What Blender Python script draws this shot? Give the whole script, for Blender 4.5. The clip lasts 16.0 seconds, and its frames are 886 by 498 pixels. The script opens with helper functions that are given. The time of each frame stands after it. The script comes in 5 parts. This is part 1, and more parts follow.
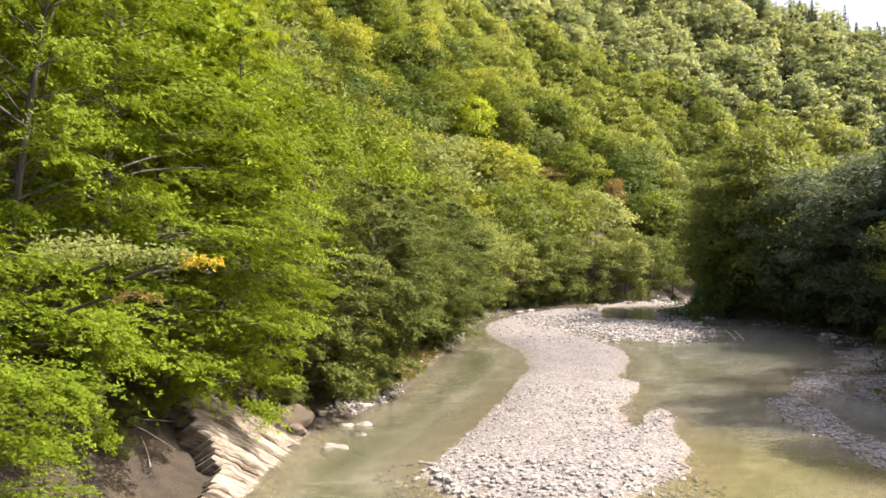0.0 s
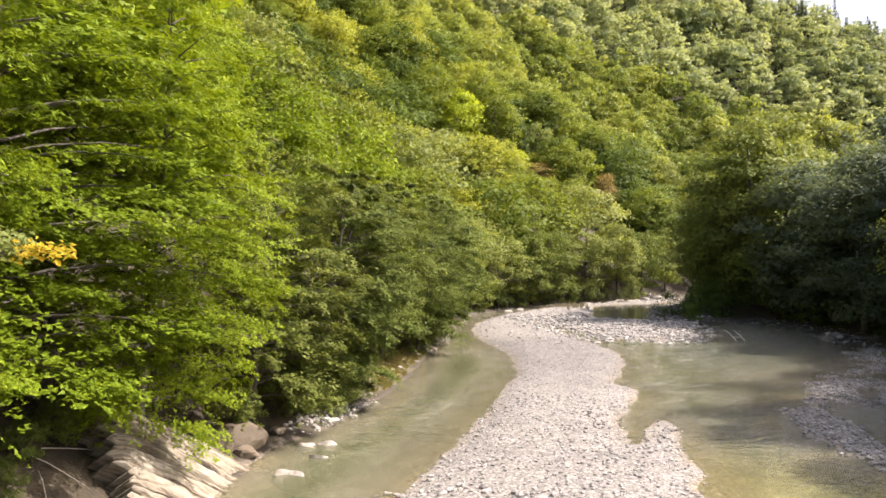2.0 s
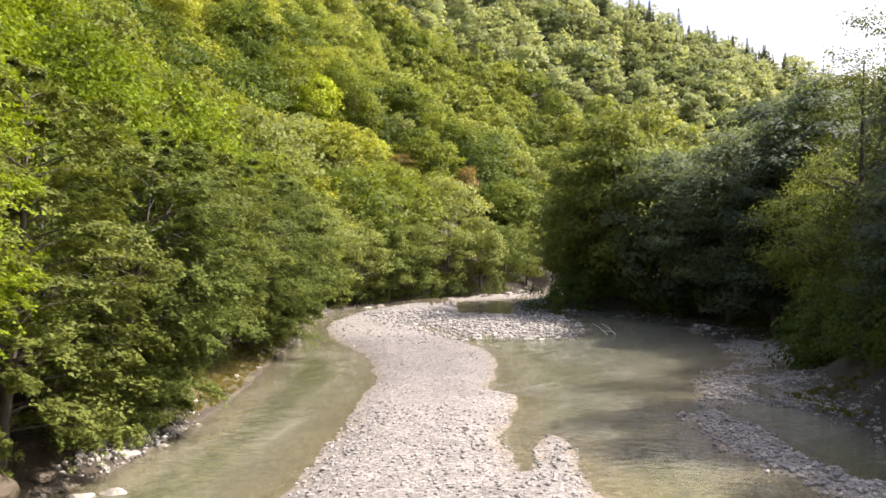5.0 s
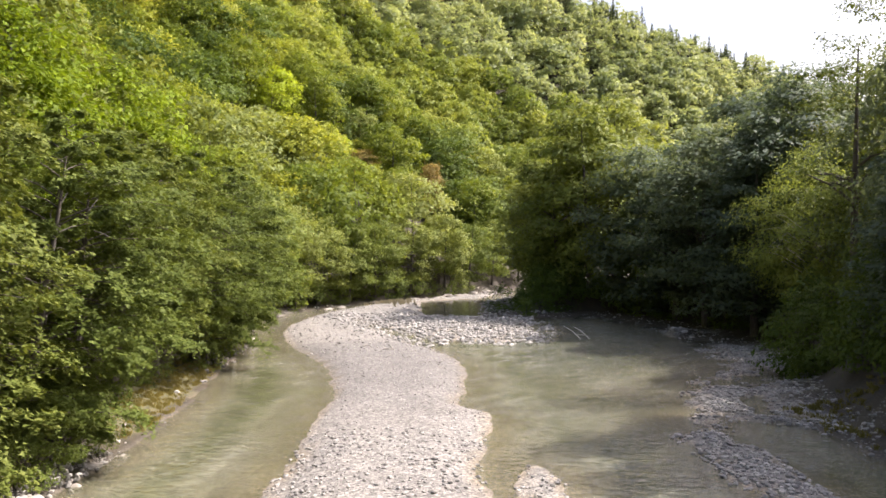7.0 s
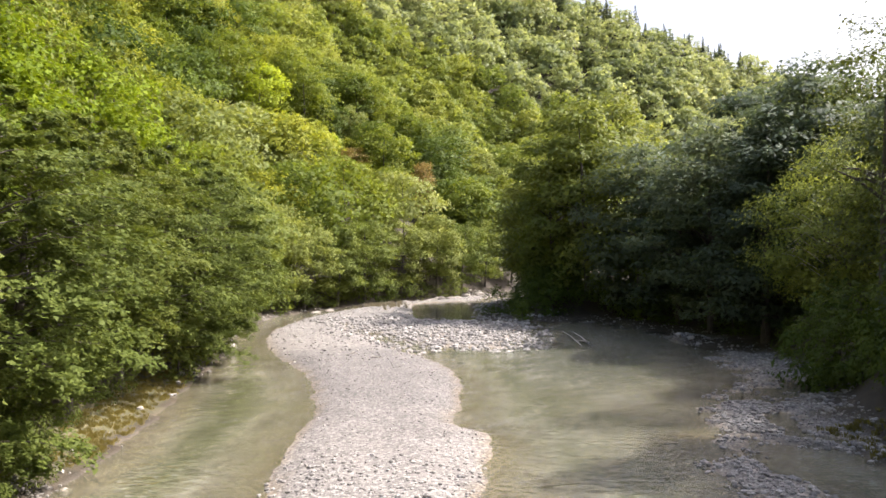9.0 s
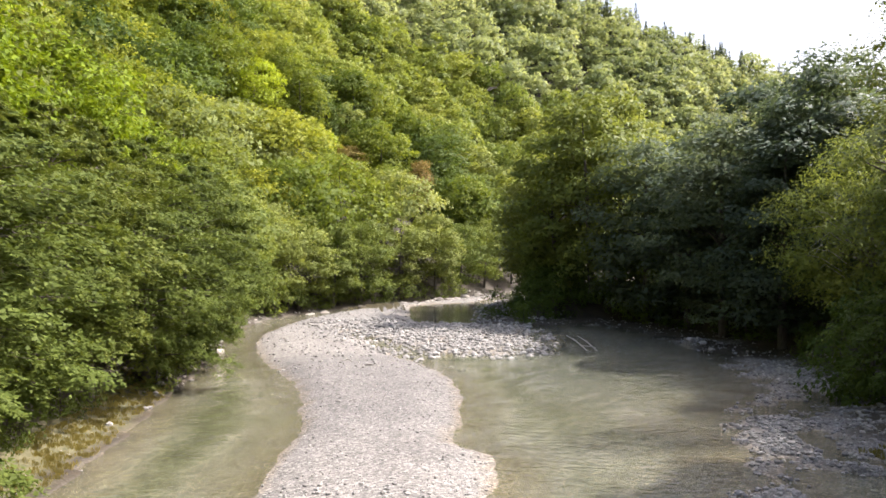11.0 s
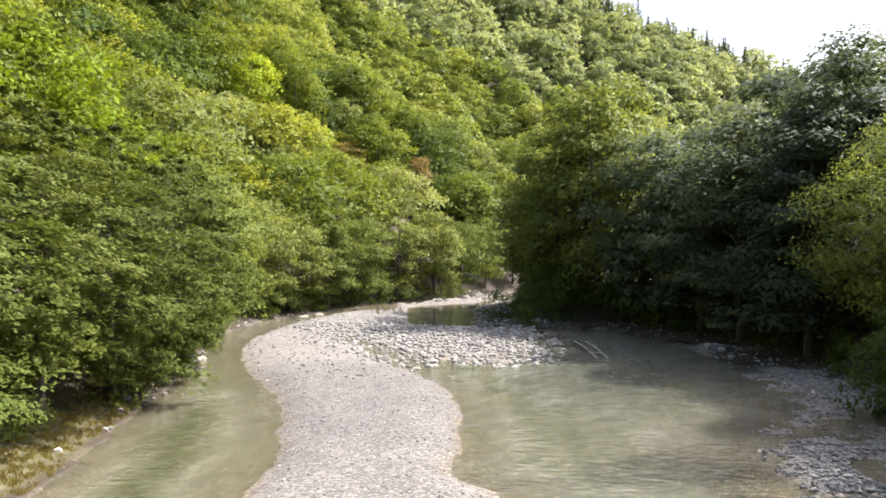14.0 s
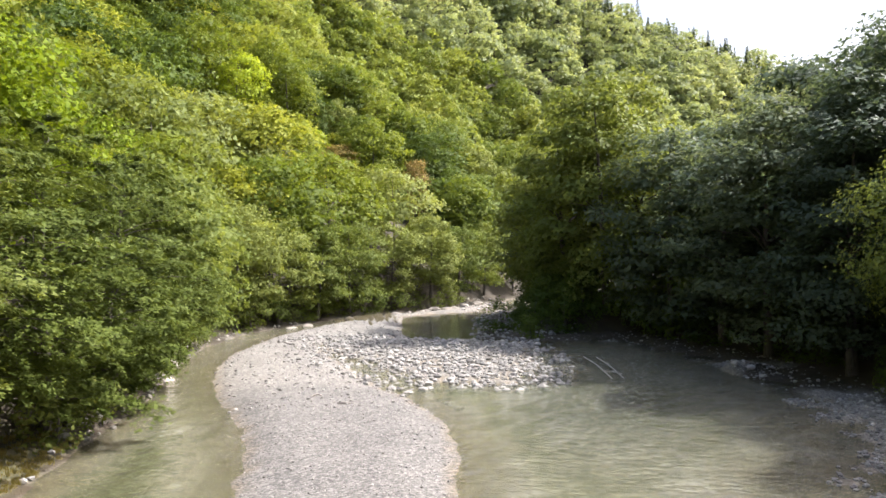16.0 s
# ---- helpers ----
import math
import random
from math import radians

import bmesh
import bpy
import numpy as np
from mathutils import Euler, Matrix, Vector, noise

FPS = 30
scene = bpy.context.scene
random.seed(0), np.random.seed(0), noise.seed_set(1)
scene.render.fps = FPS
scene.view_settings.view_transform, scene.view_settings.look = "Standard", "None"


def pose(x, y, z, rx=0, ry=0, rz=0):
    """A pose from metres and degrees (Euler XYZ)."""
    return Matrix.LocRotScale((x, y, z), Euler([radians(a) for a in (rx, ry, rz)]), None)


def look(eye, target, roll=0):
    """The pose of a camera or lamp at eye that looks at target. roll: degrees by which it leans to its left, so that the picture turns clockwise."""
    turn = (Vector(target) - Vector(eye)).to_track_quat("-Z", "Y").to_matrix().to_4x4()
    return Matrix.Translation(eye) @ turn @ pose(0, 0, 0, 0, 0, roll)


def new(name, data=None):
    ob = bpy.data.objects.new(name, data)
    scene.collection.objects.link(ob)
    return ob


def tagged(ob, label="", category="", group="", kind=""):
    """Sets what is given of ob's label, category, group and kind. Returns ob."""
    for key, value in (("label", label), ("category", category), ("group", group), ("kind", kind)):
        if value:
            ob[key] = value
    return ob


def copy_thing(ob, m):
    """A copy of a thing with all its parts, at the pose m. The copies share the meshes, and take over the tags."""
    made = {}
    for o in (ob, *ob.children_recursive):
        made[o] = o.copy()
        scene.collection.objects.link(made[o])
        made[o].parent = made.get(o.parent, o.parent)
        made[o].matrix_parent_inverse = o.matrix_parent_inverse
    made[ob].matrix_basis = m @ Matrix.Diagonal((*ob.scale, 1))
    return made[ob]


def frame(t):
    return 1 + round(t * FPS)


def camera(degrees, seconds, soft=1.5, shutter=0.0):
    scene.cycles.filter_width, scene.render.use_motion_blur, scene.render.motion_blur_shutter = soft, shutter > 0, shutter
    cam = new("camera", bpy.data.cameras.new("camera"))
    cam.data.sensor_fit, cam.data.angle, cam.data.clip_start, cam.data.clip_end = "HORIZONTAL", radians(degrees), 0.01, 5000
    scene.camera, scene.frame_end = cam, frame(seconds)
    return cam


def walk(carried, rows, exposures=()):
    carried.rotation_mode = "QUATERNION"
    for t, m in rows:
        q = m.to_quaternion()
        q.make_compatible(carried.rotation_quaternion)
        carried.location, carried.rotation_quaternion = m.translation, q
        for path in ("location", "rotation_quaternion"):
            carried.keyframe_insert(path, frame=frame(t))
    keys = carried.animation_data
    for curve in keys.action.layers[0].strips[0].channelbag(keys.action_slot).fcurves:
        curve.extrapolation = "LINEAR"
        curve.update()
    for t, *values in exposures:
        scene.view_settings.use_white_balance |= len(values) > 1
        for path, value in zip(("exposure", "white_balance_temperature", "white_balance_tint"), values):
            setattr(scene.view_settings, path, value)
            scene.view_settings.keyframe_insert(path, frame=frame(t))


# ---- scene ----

# ================= camera =================
cam = camera(61.6, 16.0, soft=1.6)
# seconds, x, y, z, yaw to the left, pitch up, roll
PATH = [
    (0, 1.685, -15.724, 8.361, 14.517, 1.227, -0.340),
    (0.5, 1.573, -14.552, 8.374, 14.373, 1.194, -0.437),
    (1, 1.490, -13.383, 8.263, 14.194, 1.227, -0.585),
    (1.5, 1.344, -12.155, 8.182, 13.986, 1.206, -0.609),
    (2, 1.182, -10.783, 8.197, 13.729, 1.146, -0.666),
    (2.5, 1.041, -9.524, 8.208, 13.530, 1.124, -0.756),
    (3, 0.869, -8.243, 8.251, 13.327, 1.056, -0.695),
    (3.1, 0.826, -7.970, 8.238, 11.853, 1.014, -0.729),
    (3.2, 0.784, -7.697, 8.225, 8.611, 0.922, -0.806),
    (3.3, 0.742, -7.424, 8.213, 8.463, 0.918, -0.809),
    (3.5, 0.657, -6.878, 8.187, 8.414, 0.917, -0.810),
    (4, 0.497, -5.538, 8.148, 8.345, 0.907, -0.822),
    (4.5, 0.280, -4.264, 7.713, 8.229, 0.878, -0.759),
    (4.7, 0.211, -3.706, 7.659, 8.125, 0.877, -0.760),
    (4.8, 0.177, -3.428, 7.632, 6.252, 0.844, -0.780),
    (4.9, 0.143, -3.149, 7.605, 3.184, 0.791, -0.811),
    (5, 0.109, -2.870, 7.578, 3.028, 0.788, -0.813),
    (7.5, -0.288, 2.538, 7.832, -0.310, 0.552, -0.871),
    (8, -0.342, 3.635, 7.792, -0.401, 0.605, -0.849),
    (8.5, -0.337, 4.642, 7.806, -0.435, 0.627, -0.825),
    (9, -0.325, 5.538, 7.837, -0.477, 0.649, -0.845),
    (11.5, -0.309, 9.705, 7.925, -0.630, 0.630, -0.820),
    (12, -0.271, 10.455, 7.947, -0.627, 0.649, -0.870),
    (12.5, -0.218, 11.202, 7.995, -0.595, 0.623, -0.875),
    (13, -0.183, 11.942, 8.024, -0.595, 0.569, -0.822),
    (13.5, -0.171, 12.669, 8.015, -0.623, 0.581, -0.832),
    (14, -0.137, 13.392, 8.020, -0.603, 0.527, -0.882),
    (14.5, -0.088, 14.382, 8.034, -0.622, 0.625, -0.947),
    (15, -0.037, 15.776, 8.125, -0.666, 0.700, -1.022),
    (15.5, 0.010, 17.484, 8.165, -0.710, 0.808, -1.065),
    (16, 0.145, 19.608, 8.237, -0.744, 0.920, -1.175),
]


def eye_pose(x, y, z, yaw, pitch, roll):
    a, b = radians(yaw), radians(pitch)
    ahead = Vector((-math.sin(a) * math.cos(b), math.cos(a) * math.cos(b), math.sin(b)))
    return look((x, y, z), Vector((x, y, z)) + 2 * ahead, roll)


walk(cam, [(row[0], eye_pose(*row[1:])) for row in PATH], exposures=[(0, 0.97, 6420, 20.5), (5, 0.9, 6270, 20), (9, 0.93, 6100, 19), (16, 0.98, 5920, 15.5)])

# ================= light =================
SUN_AZ, SUN_EL = radians(20), radians(48)      # azimuth from +x towards +y
to_sun = Vector((math.cos(SUN_AZ) * math.cos(SUN_EL), math.sin(SUN_AZ) * math.cos(SUN_EL), math.sin(SUN_EL)))
world = bpy.data.worlds.new("world")
scene.world = world
world.use_nodes = True
wn = world.node_tree
sky = wn.nodes.new("ShaderNodeTexSky")
sky.sky_type = 'NISHITA'
sky.sun_disc = False
sky.sun_elevation = SUN_EL
sky.sun_rotation = radians(90) - SUN_AZ
sky.dust_density = 7.0
sky.air_density = 1.2
wn.links.new(sky.outputs[0], wn.nodes["Background"].inputs[0])
wn.nodes["Background"].inputs[1].default_value = 0.15
sun_data = bpy.data.lights.new("sun", 'SUN')
sun_data.energy = 5.0
sun_data.angle = radians(0.53)
sun_data.color = (1.0, 0.93, 0.82)
sun = new("sun", sun_data)
sun.matrix_world = look(to_sun * 200, (0, 0, 0))


# ================= materials =================
def mat_base(name):
    m = bpy.data.materials.new(name)
    m.use_nodes = True
    nt = m.node_tree
    nt.nodes.clear()
    out = nt.nodes.new("ShaderNodeOutputMaterial")
    return m, nt, out


def node(nt, kind, **props):
    n = nt.nodes.new(kind)
    for key, value in props.items():
        if key == "blend_type":
            n.blend_type = value
        elif key == "data_type":
            n.data_type = value
        elif key == "operation":
            n.operation = value
        elif key == "attribute_name":
            n.attribute_name = value
        elif key == "feature":
            n.feature = value
    return n


def ramp(nt, fac, stops):
    r = nt.nodes.new("ShaderNodeValToRGB")
    el = r.color_ramp.elements
    while len(el) < len(stops):
        el.new(0.5)
    for e, (p, c) in zip(el, stops):
        e.position, e.color = p, (*c, 1)
    nt.links.new(fac, r.inputs[0])
    return r.outputs[0]


def math_node(nt, op, a, b):
    n = node(nt, "ShaderNodeMath", operation=op)
    for i, v in enumerate((a, b)):
        if isinstance(v, (int, float)):
            n.inputs[i].default_value = v
        else:
            nt.links.new(v, n.inputs[i])
    return n.outputs[0]


def mixc(nt, fac, a, b, blend='MIX'):
    n = node(nt, "ShaderNodeMix", data_type='RGBA', blend_type=blend)
    for sock, v in ((n.inputs[0], fac), (n.inputs[6], a), (n.inputs[7], b)):
        if isinstance(v, (int, float)):
            sock.default_value = v
        elif isinstance(v, tuple):
            sock.default_value = (*v, 1)
        else:
            nt.links.new(v, sock)
    return n.outputs[2]


def noise_tex(nt, scale, detail=4.0, rough=0.55, vec=None, stretch=None):
    if stretch:
        if len(stretch) > 3:
            tn = nt.nodes.new("ShaderNodeMapping")
            tn.inputs["Rotation"].default_value[2] = stretch[3]
            nt.links.new(vec, tn.inputs[0])
            vec = tn.outputs[0]
        mp = nt.nodes.new("ShaderNodeMapping")
        mp.inputs["Scale"].default_value = stretch[:3]
        nt.links.new(vec, mp.inputs[0])
        vec = mp.outputs[0]
    n = nt.nodes.new("ShaderNodeTexNoise")
    n.inputs["Scale"].default_value, n.inputs["Detail"].default_value, n.inputs["Roughness"].default_value = scale, detail, rough
    if vec:
        nt.links.new(vec, n.inputs[0])
    return n.outputs[0]


def leaf_material(name, dark, mid, light, trans=0.45, tone=False, spread=0.32):
    m, nt, out = mat_base(name)
    geo = nt.nodes.new("ShaderNodeNewGeometry")
    inf = nt.nodes.new("ShaderNodeObjectInfo")
    per_leaf = geo.outputs["Random Per Island"]
    per_tree = node(nt, "ShaderNodeAttribute", attribute_name="tone").outputs["Fac"] if tone else inf.outputs["Random"]
    hue = math_node(nt, 'ADD', math_node(nt, 'MULTIPLY', per_tree, 1 - spread), math_node(nt, 'MULTIPLY', per_leaf, spread))
    col = ramp(nt, hue, [(0.05, dark), (0.5, mid), (0.95, light)])
    prin = nt.nodes.new("ShaderNodeBsdfPrincipled")
    prin.inputs["Roughness"].default_value = 0.6
    prin.inputs["Specular IOR Level"].default_value = 0.08
    nt.links.new(col, prin.inputs["Base Color"])
    tr = nt.nodes.new("ShaderNodeBsdfTranslucent")
    nt.links.new(mixc(nt, 1.0, col, (2.5 * trans, 2.3 * trans, 1.3 * trans), 'MULTIPLY'), tr.inputs[0])
    mx = nt.nodes.new("ShaderNodeAddShader")
    nt.links.new(prin.outputs[0], mx.inputs[0])
    nt.links.new(tr.outputs[0], mx.inputs[1])
    nt.links.new(mx.outputs[0], out.inputs[0])
    return m


LEAF_BEECH = leaf_material("beech_leaves", (0.058, 0.088, 0.004), (0.1, 0.143, 0.006), (0.146, 0.185, 0.009), 0.31, spread=0.5)
LEAF_ALDER = leaf_material("alder_leaves", (0.052, 0.073, 0.013), (0.08, 0.103, 0.02), (0.11, 0.128, 0.028), 0.22, spread=0.45)
LEAF_OLIVE = leaf_material("olive_alder_leaves", (0.068, 0.092, 0.02), (0.1, 0.125, 0.028), (0.132, 0.153, 0.04), 0.36)
# Terrace trees' shade and bluish haze put into the leaf colour.
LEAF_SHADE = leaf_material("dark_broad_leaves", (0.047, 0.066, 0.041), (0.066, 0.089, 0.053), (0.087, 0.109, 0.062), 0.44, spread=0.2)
# Own colour of dark hillside trees; on undergrowth it stands in for shade.
LEAF_DEEP_SHADED = leaf_material("deep_green_leaves", (0.036, 0.058, 0.01), (0.056, 0.082, 0.014), (0.08, 0.108, 0.02), 0.36, spread=0.15)
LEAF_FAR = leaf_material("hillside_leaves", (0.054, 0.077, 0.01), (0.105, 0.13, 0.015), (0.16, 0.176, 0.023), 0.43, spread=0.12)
# Pale bluish leaf colour: distance haze painted into the far woodland.
LEAF_HAZED = leaf_material("woodland_leaves", (0.098, 0.124, 0.062), (0.136, 0.163, 0.078), (0.172, 0.195, 0.096), 0.55, tone=True, spread=0.1)
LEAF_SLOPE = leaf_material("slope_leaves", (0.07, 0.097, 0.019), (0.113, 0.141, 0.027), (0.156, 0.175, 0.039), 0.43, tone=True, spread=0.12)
LEAF_PALE = leaf_material("pale_willow_leaves", (0.094, 0.118, 0.034), (0.12, 0.143, 0.04), (0.148, 0.168, 0.05), 0.4)
LEAF_ASH = leaf_material("ash_leaves", (0.083, 0.108, 0.028), (0.115, 0.143, 0.037), (0.15, 0.172, 0.048), 0.48, spread=0.2)
LEAF_SPRUCE = leaf_material("spruce_needles", (0.05, 0.064, 0.04), (0.068, 0.085, 0.05), (0.085, 0.1, 0.056), 0.25)
LEAF_YELLOW = leaf_material("yellow_green_leaves", (0.13, 0.18, 0.01), (0.16, 0.205, 0.013), (0.19, 0.225, 0.016), 0.45)
LEAF_RUST = leaf_material("rusty_orange_leaves", (0.115, 0.088, 0.03), (0.145, 0.112, 0.036), (0.175, 0.142, 0.042), 0.4)
LEAF_GOLD = leaf_material("golden_autumn_leaves", (0.24, 0.13, 0.01), (0.28, 0.2, 0.015), (0.22, 0.22, 0.02), 0.35)


def bark_material(name, a, b):
    m, nt, out = mat_base(name)
    tc = nt.nodes.new("ShaderNodeTexCoord")
    n1 = noise_tex(nt, 6.0, 6, 0.65, tc.outputs["Object"], (1, 1, 0.25))
    col = ramp(nt, n1, [(0.3, a), (0.7, b)])
    prin = nt.nodes.new("ShaderNodeBsdfPrincipled")
    prin.inputs["Roughness"].default_value = 0.85
    nt.links.new(col, prin.inputs["Base Color"])
    bump = nt.nodes.new("ShaderNodeBump")
    bump.inputs["Strength"].default_value = 0.5
    bump.inputs["Distance"].default_value = 0.03
    nt.links.new(n1, bump.inputs["Height"])
    nt.links.new(bump.outputs[0], prin.inputs["Normal"])
    nt.links.new(prin.outputs[0], out.inputs[0])
    return m


BARK = bark_material("grey_brown_bark", (0.04, 0.033, 0.026), (0.135, 0.118, 0.096))
DEADWOOD = bark_material("bleached_driftwood", (0.28, 0.25, 0.21), (0.5, 0.46, 0.4))


def stone_material(name, a, b, c, island=True, scale=3.0):
    m, nt, out = mat_base(name)
    tc = nt.nodes.new("ShaderNodeTexCoord")
    geo = nt.nodes.new("ShaderNodeNewGeometry")
    inf = nt.nodes.new("ShaderNodeObjectInfo")
    rnd = geo.outputs["Random Per Island"] if island else inf.outputs["Random"]
    col = ramp(nt, rnd, [(0.0, a), (0.55, b), (1.0, c)])
    n1 = noise_tex(nt, scale, 5, 0.6, geo.outputs["Position"])
    col = mixc(nt, 0.55, col, ramp(nt, n1, [(0.3, (0.6, 0.58, 0.55)), (0.7, (1.15, 1.13, 1.1))]), 'MULTIPLY')
    prin = nt.nodes.new("ShaderNodeBsdfPrincipled")
    prin.inputs["Roughness"].default_value = 0.8
    nt.links.new(col, prin.inputs["Base Color"])
    bump = nt.nodes.new("ShaderNodeBump")
    bump.inputs["Strength"].default_value = 0.35
    bump.inputs["Distance"].default_value = 0.04
    nt.links.new(noise_tex(nt, scale * 6, 4, 0.6, geo.outputs["Position"]), bump.inputs["Height"])
    nt.links.new(bump.outputs[0], prin.inputs["Normal"])
    nt.links.new(prin.outputs[0], out.inputs[0])
    return m


STONE = stone_material("river_pebbles", (0.22, 0.211, 0.19), (0.31, 0.297, 0.267), (0.46, 0.44, 0.396))
STONE_PIECE = stone_material("river_cobble", (0.22, 0.211, 0.19), (0.31, 0.297, 0.267), (0.46, 0.44, 0.396), island=False)
BROWN_BOULDER = stone_material("brown_boulder", (0.1, 0.08, 0.052), (0.14, 0.112, 0.075), (0.19, 0.155, 0.11), island=False, scale=1.3)
BOULDER = stone_material("pale_boulder", (0.27, 0.245, 0.21), (0.36, 0.335, 0.29), (0.45, 0.42, 0.37), island=False, scale=1.6)


def rock_material():
    """Bedded pale rock with brown earth in its hollows."""
    m, nt, out = mat_base("bedded_rock")
    geo = nt.nodes.new("ShaderNodeNewGeometry")
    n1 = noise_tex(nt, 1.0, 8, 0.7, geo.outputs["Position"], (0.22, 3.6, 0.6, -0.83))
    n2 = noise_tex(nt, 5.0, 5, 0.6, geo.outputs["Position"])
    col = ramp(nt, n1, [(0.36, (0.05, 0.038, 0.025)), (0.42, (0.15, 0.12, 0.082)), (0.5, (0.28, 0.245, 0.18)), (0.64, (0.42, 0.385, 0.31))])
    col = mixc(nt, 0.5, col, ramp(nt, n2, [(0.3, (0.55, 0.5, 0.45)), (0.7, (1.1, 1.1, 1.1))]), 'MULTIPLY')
    prin = nt.nodes.new("ShaderNodeBsdfPrincipled")
    prin.inputs["Roughness"].default_value = 0.85
    nt.links.new(col, prin.inputs["Base Color"])
    bump = nt.nodes.new("ShaderNodeBump")
    bump.inputs["Strength"].default_value = 0.7
    bump.inputs["Distance"].default_value = 0.25
    nt.links.new(math_node(nt, 'ADD', n1, math_node(nt, 'MULTIPLY', n2, 0.3)), bump.inputs["Height"])
    nt.links.new(bump.outputs[0], prin.inputs["Normal"])
    nt.links.new(prin.outputs[0], out.inputs[0])
    return m


ROCK = rock_material()


def ground_material():
    """Forest soil, river gravel, silt bed and dry grass, laid out by the plan's zones."""
    m, nt, out = mat_base("valley_ground")
    geo = nt.nodes.new("ShaderNodeNewGeometry")
    pos = geo.outputs["Position"]
    gravel = node(nt, "ShaderNodeAttribute", attribute_name="gravel").outputs["Fac"]
    grass = node(nt, "ShaderNodeAttribute", attribute_name="grass").outputs["Fac"]
    wet = node(nt, "ShaderNodeAttribute", attribute_name="wet").outputs["Fac"]
    vor = nt.nodes.new("ShaderNodeTexVoronoi")
    vor.inputs["Scale"].default_value = 11.0
    nt.links.new(pos, vor.inputs["Vector"])
    vor2 = nt.nodes.new("ShaderNodeTexVoronoi")
    vor2.inputs["Scale"].default_value = 24.0
    nt.links.new(pos, vor2.inputs["Vector"])
    sep = nt.nodes.new("ShaderNodeSeparateColor")
    nt.links.new(vor.outputs["Color"], sep.inputs[0])
    peb = ramp(nt, sep.outputs[0], [(0.0, (0.105, 0.1, 0.09)), (0.35, (0.195, 0.186, 0.166)), (0.7, (0.27, 0.257, 0.23)), (1.0, (0.44, 0.42, 0.38))])
    gap = ramp(nt, vor2.outputs["Distance"], [(0.1, (1.08, 1.08, 1.08)), (0.6, (0.78, 0.76, 0.73))])
    peb = mixc(nt, 0.6, peb, gap, 'MULTIPLY')
    large = noise_tex(nt, 0.22, 5, 0.6, pos)
    peb = mixc(nt, 0.6, peb, ramp(nt, large, [(0.32, (0.74, 0.72, 0.7)), (0.62, (1.06, 1.05, 1.02))]), 'MULTIPLY')
    grey = node(nt, "ShaderNodeAttribute", attribute_name="grey").outputs["Fac"]
    peb = mixc(nt, grey, peb, mixc(nt, 1.0, peb, (0.74, 0.745, 0.76), 'MULTIPLY'))
    soil_n = noise_tex(nt, 0.8, 6, 0.65, pos)
    soil = ramp(nt, soil_n, [(0.3, (0.024, 0.019, 0.011)), (0.55, (0.052, 0.04, 0.023)), (0.75, (0.062, 0.055, 0.025))])
    gr_n = noise_tex(nt, 2.5, 5, 0.6, pos)
    gr = ramp(nt, gr_n, [(0.3, (0.07, 0.075, 0.03)), (0.6, (0.15, 0.135, 0.065)), (0.8, (0.2, 0.175, 0.1))])
    col = mixc(nt, gravel, soil, peb)
    col = mixc(nt, grass, col, gr)
    col = mixc(nt, wet, col, mixc(nt, 1.0, col, (0.95, 0.82, 0.6), 'MULTIPLY'))
    prin = nt.nodes.new("ShaderNodeBsdfPrincipled")
    prin.inputs["Roughness"].default_value = 0.85
    nt.links.new(col, prin.inputs["Base Color"])
    bump = nt.nodes.new("ShaderNodeBump")
    bump.inputs["Strength"].default_value = 0.7
    bump.inputs["Distance"].default_value = 0.04
    nt.links.new(math_node(nt, 'SUBTRACT', 1.0, vor.outputs["Distance"]), bump.inputs["Height"])
    nt.links.new(bump.outputs[0], prin.inputs["Normal"])
    nt.links.new(prin.outputs[0], out.inputs[0])
    return m


GROUND = ground_material()


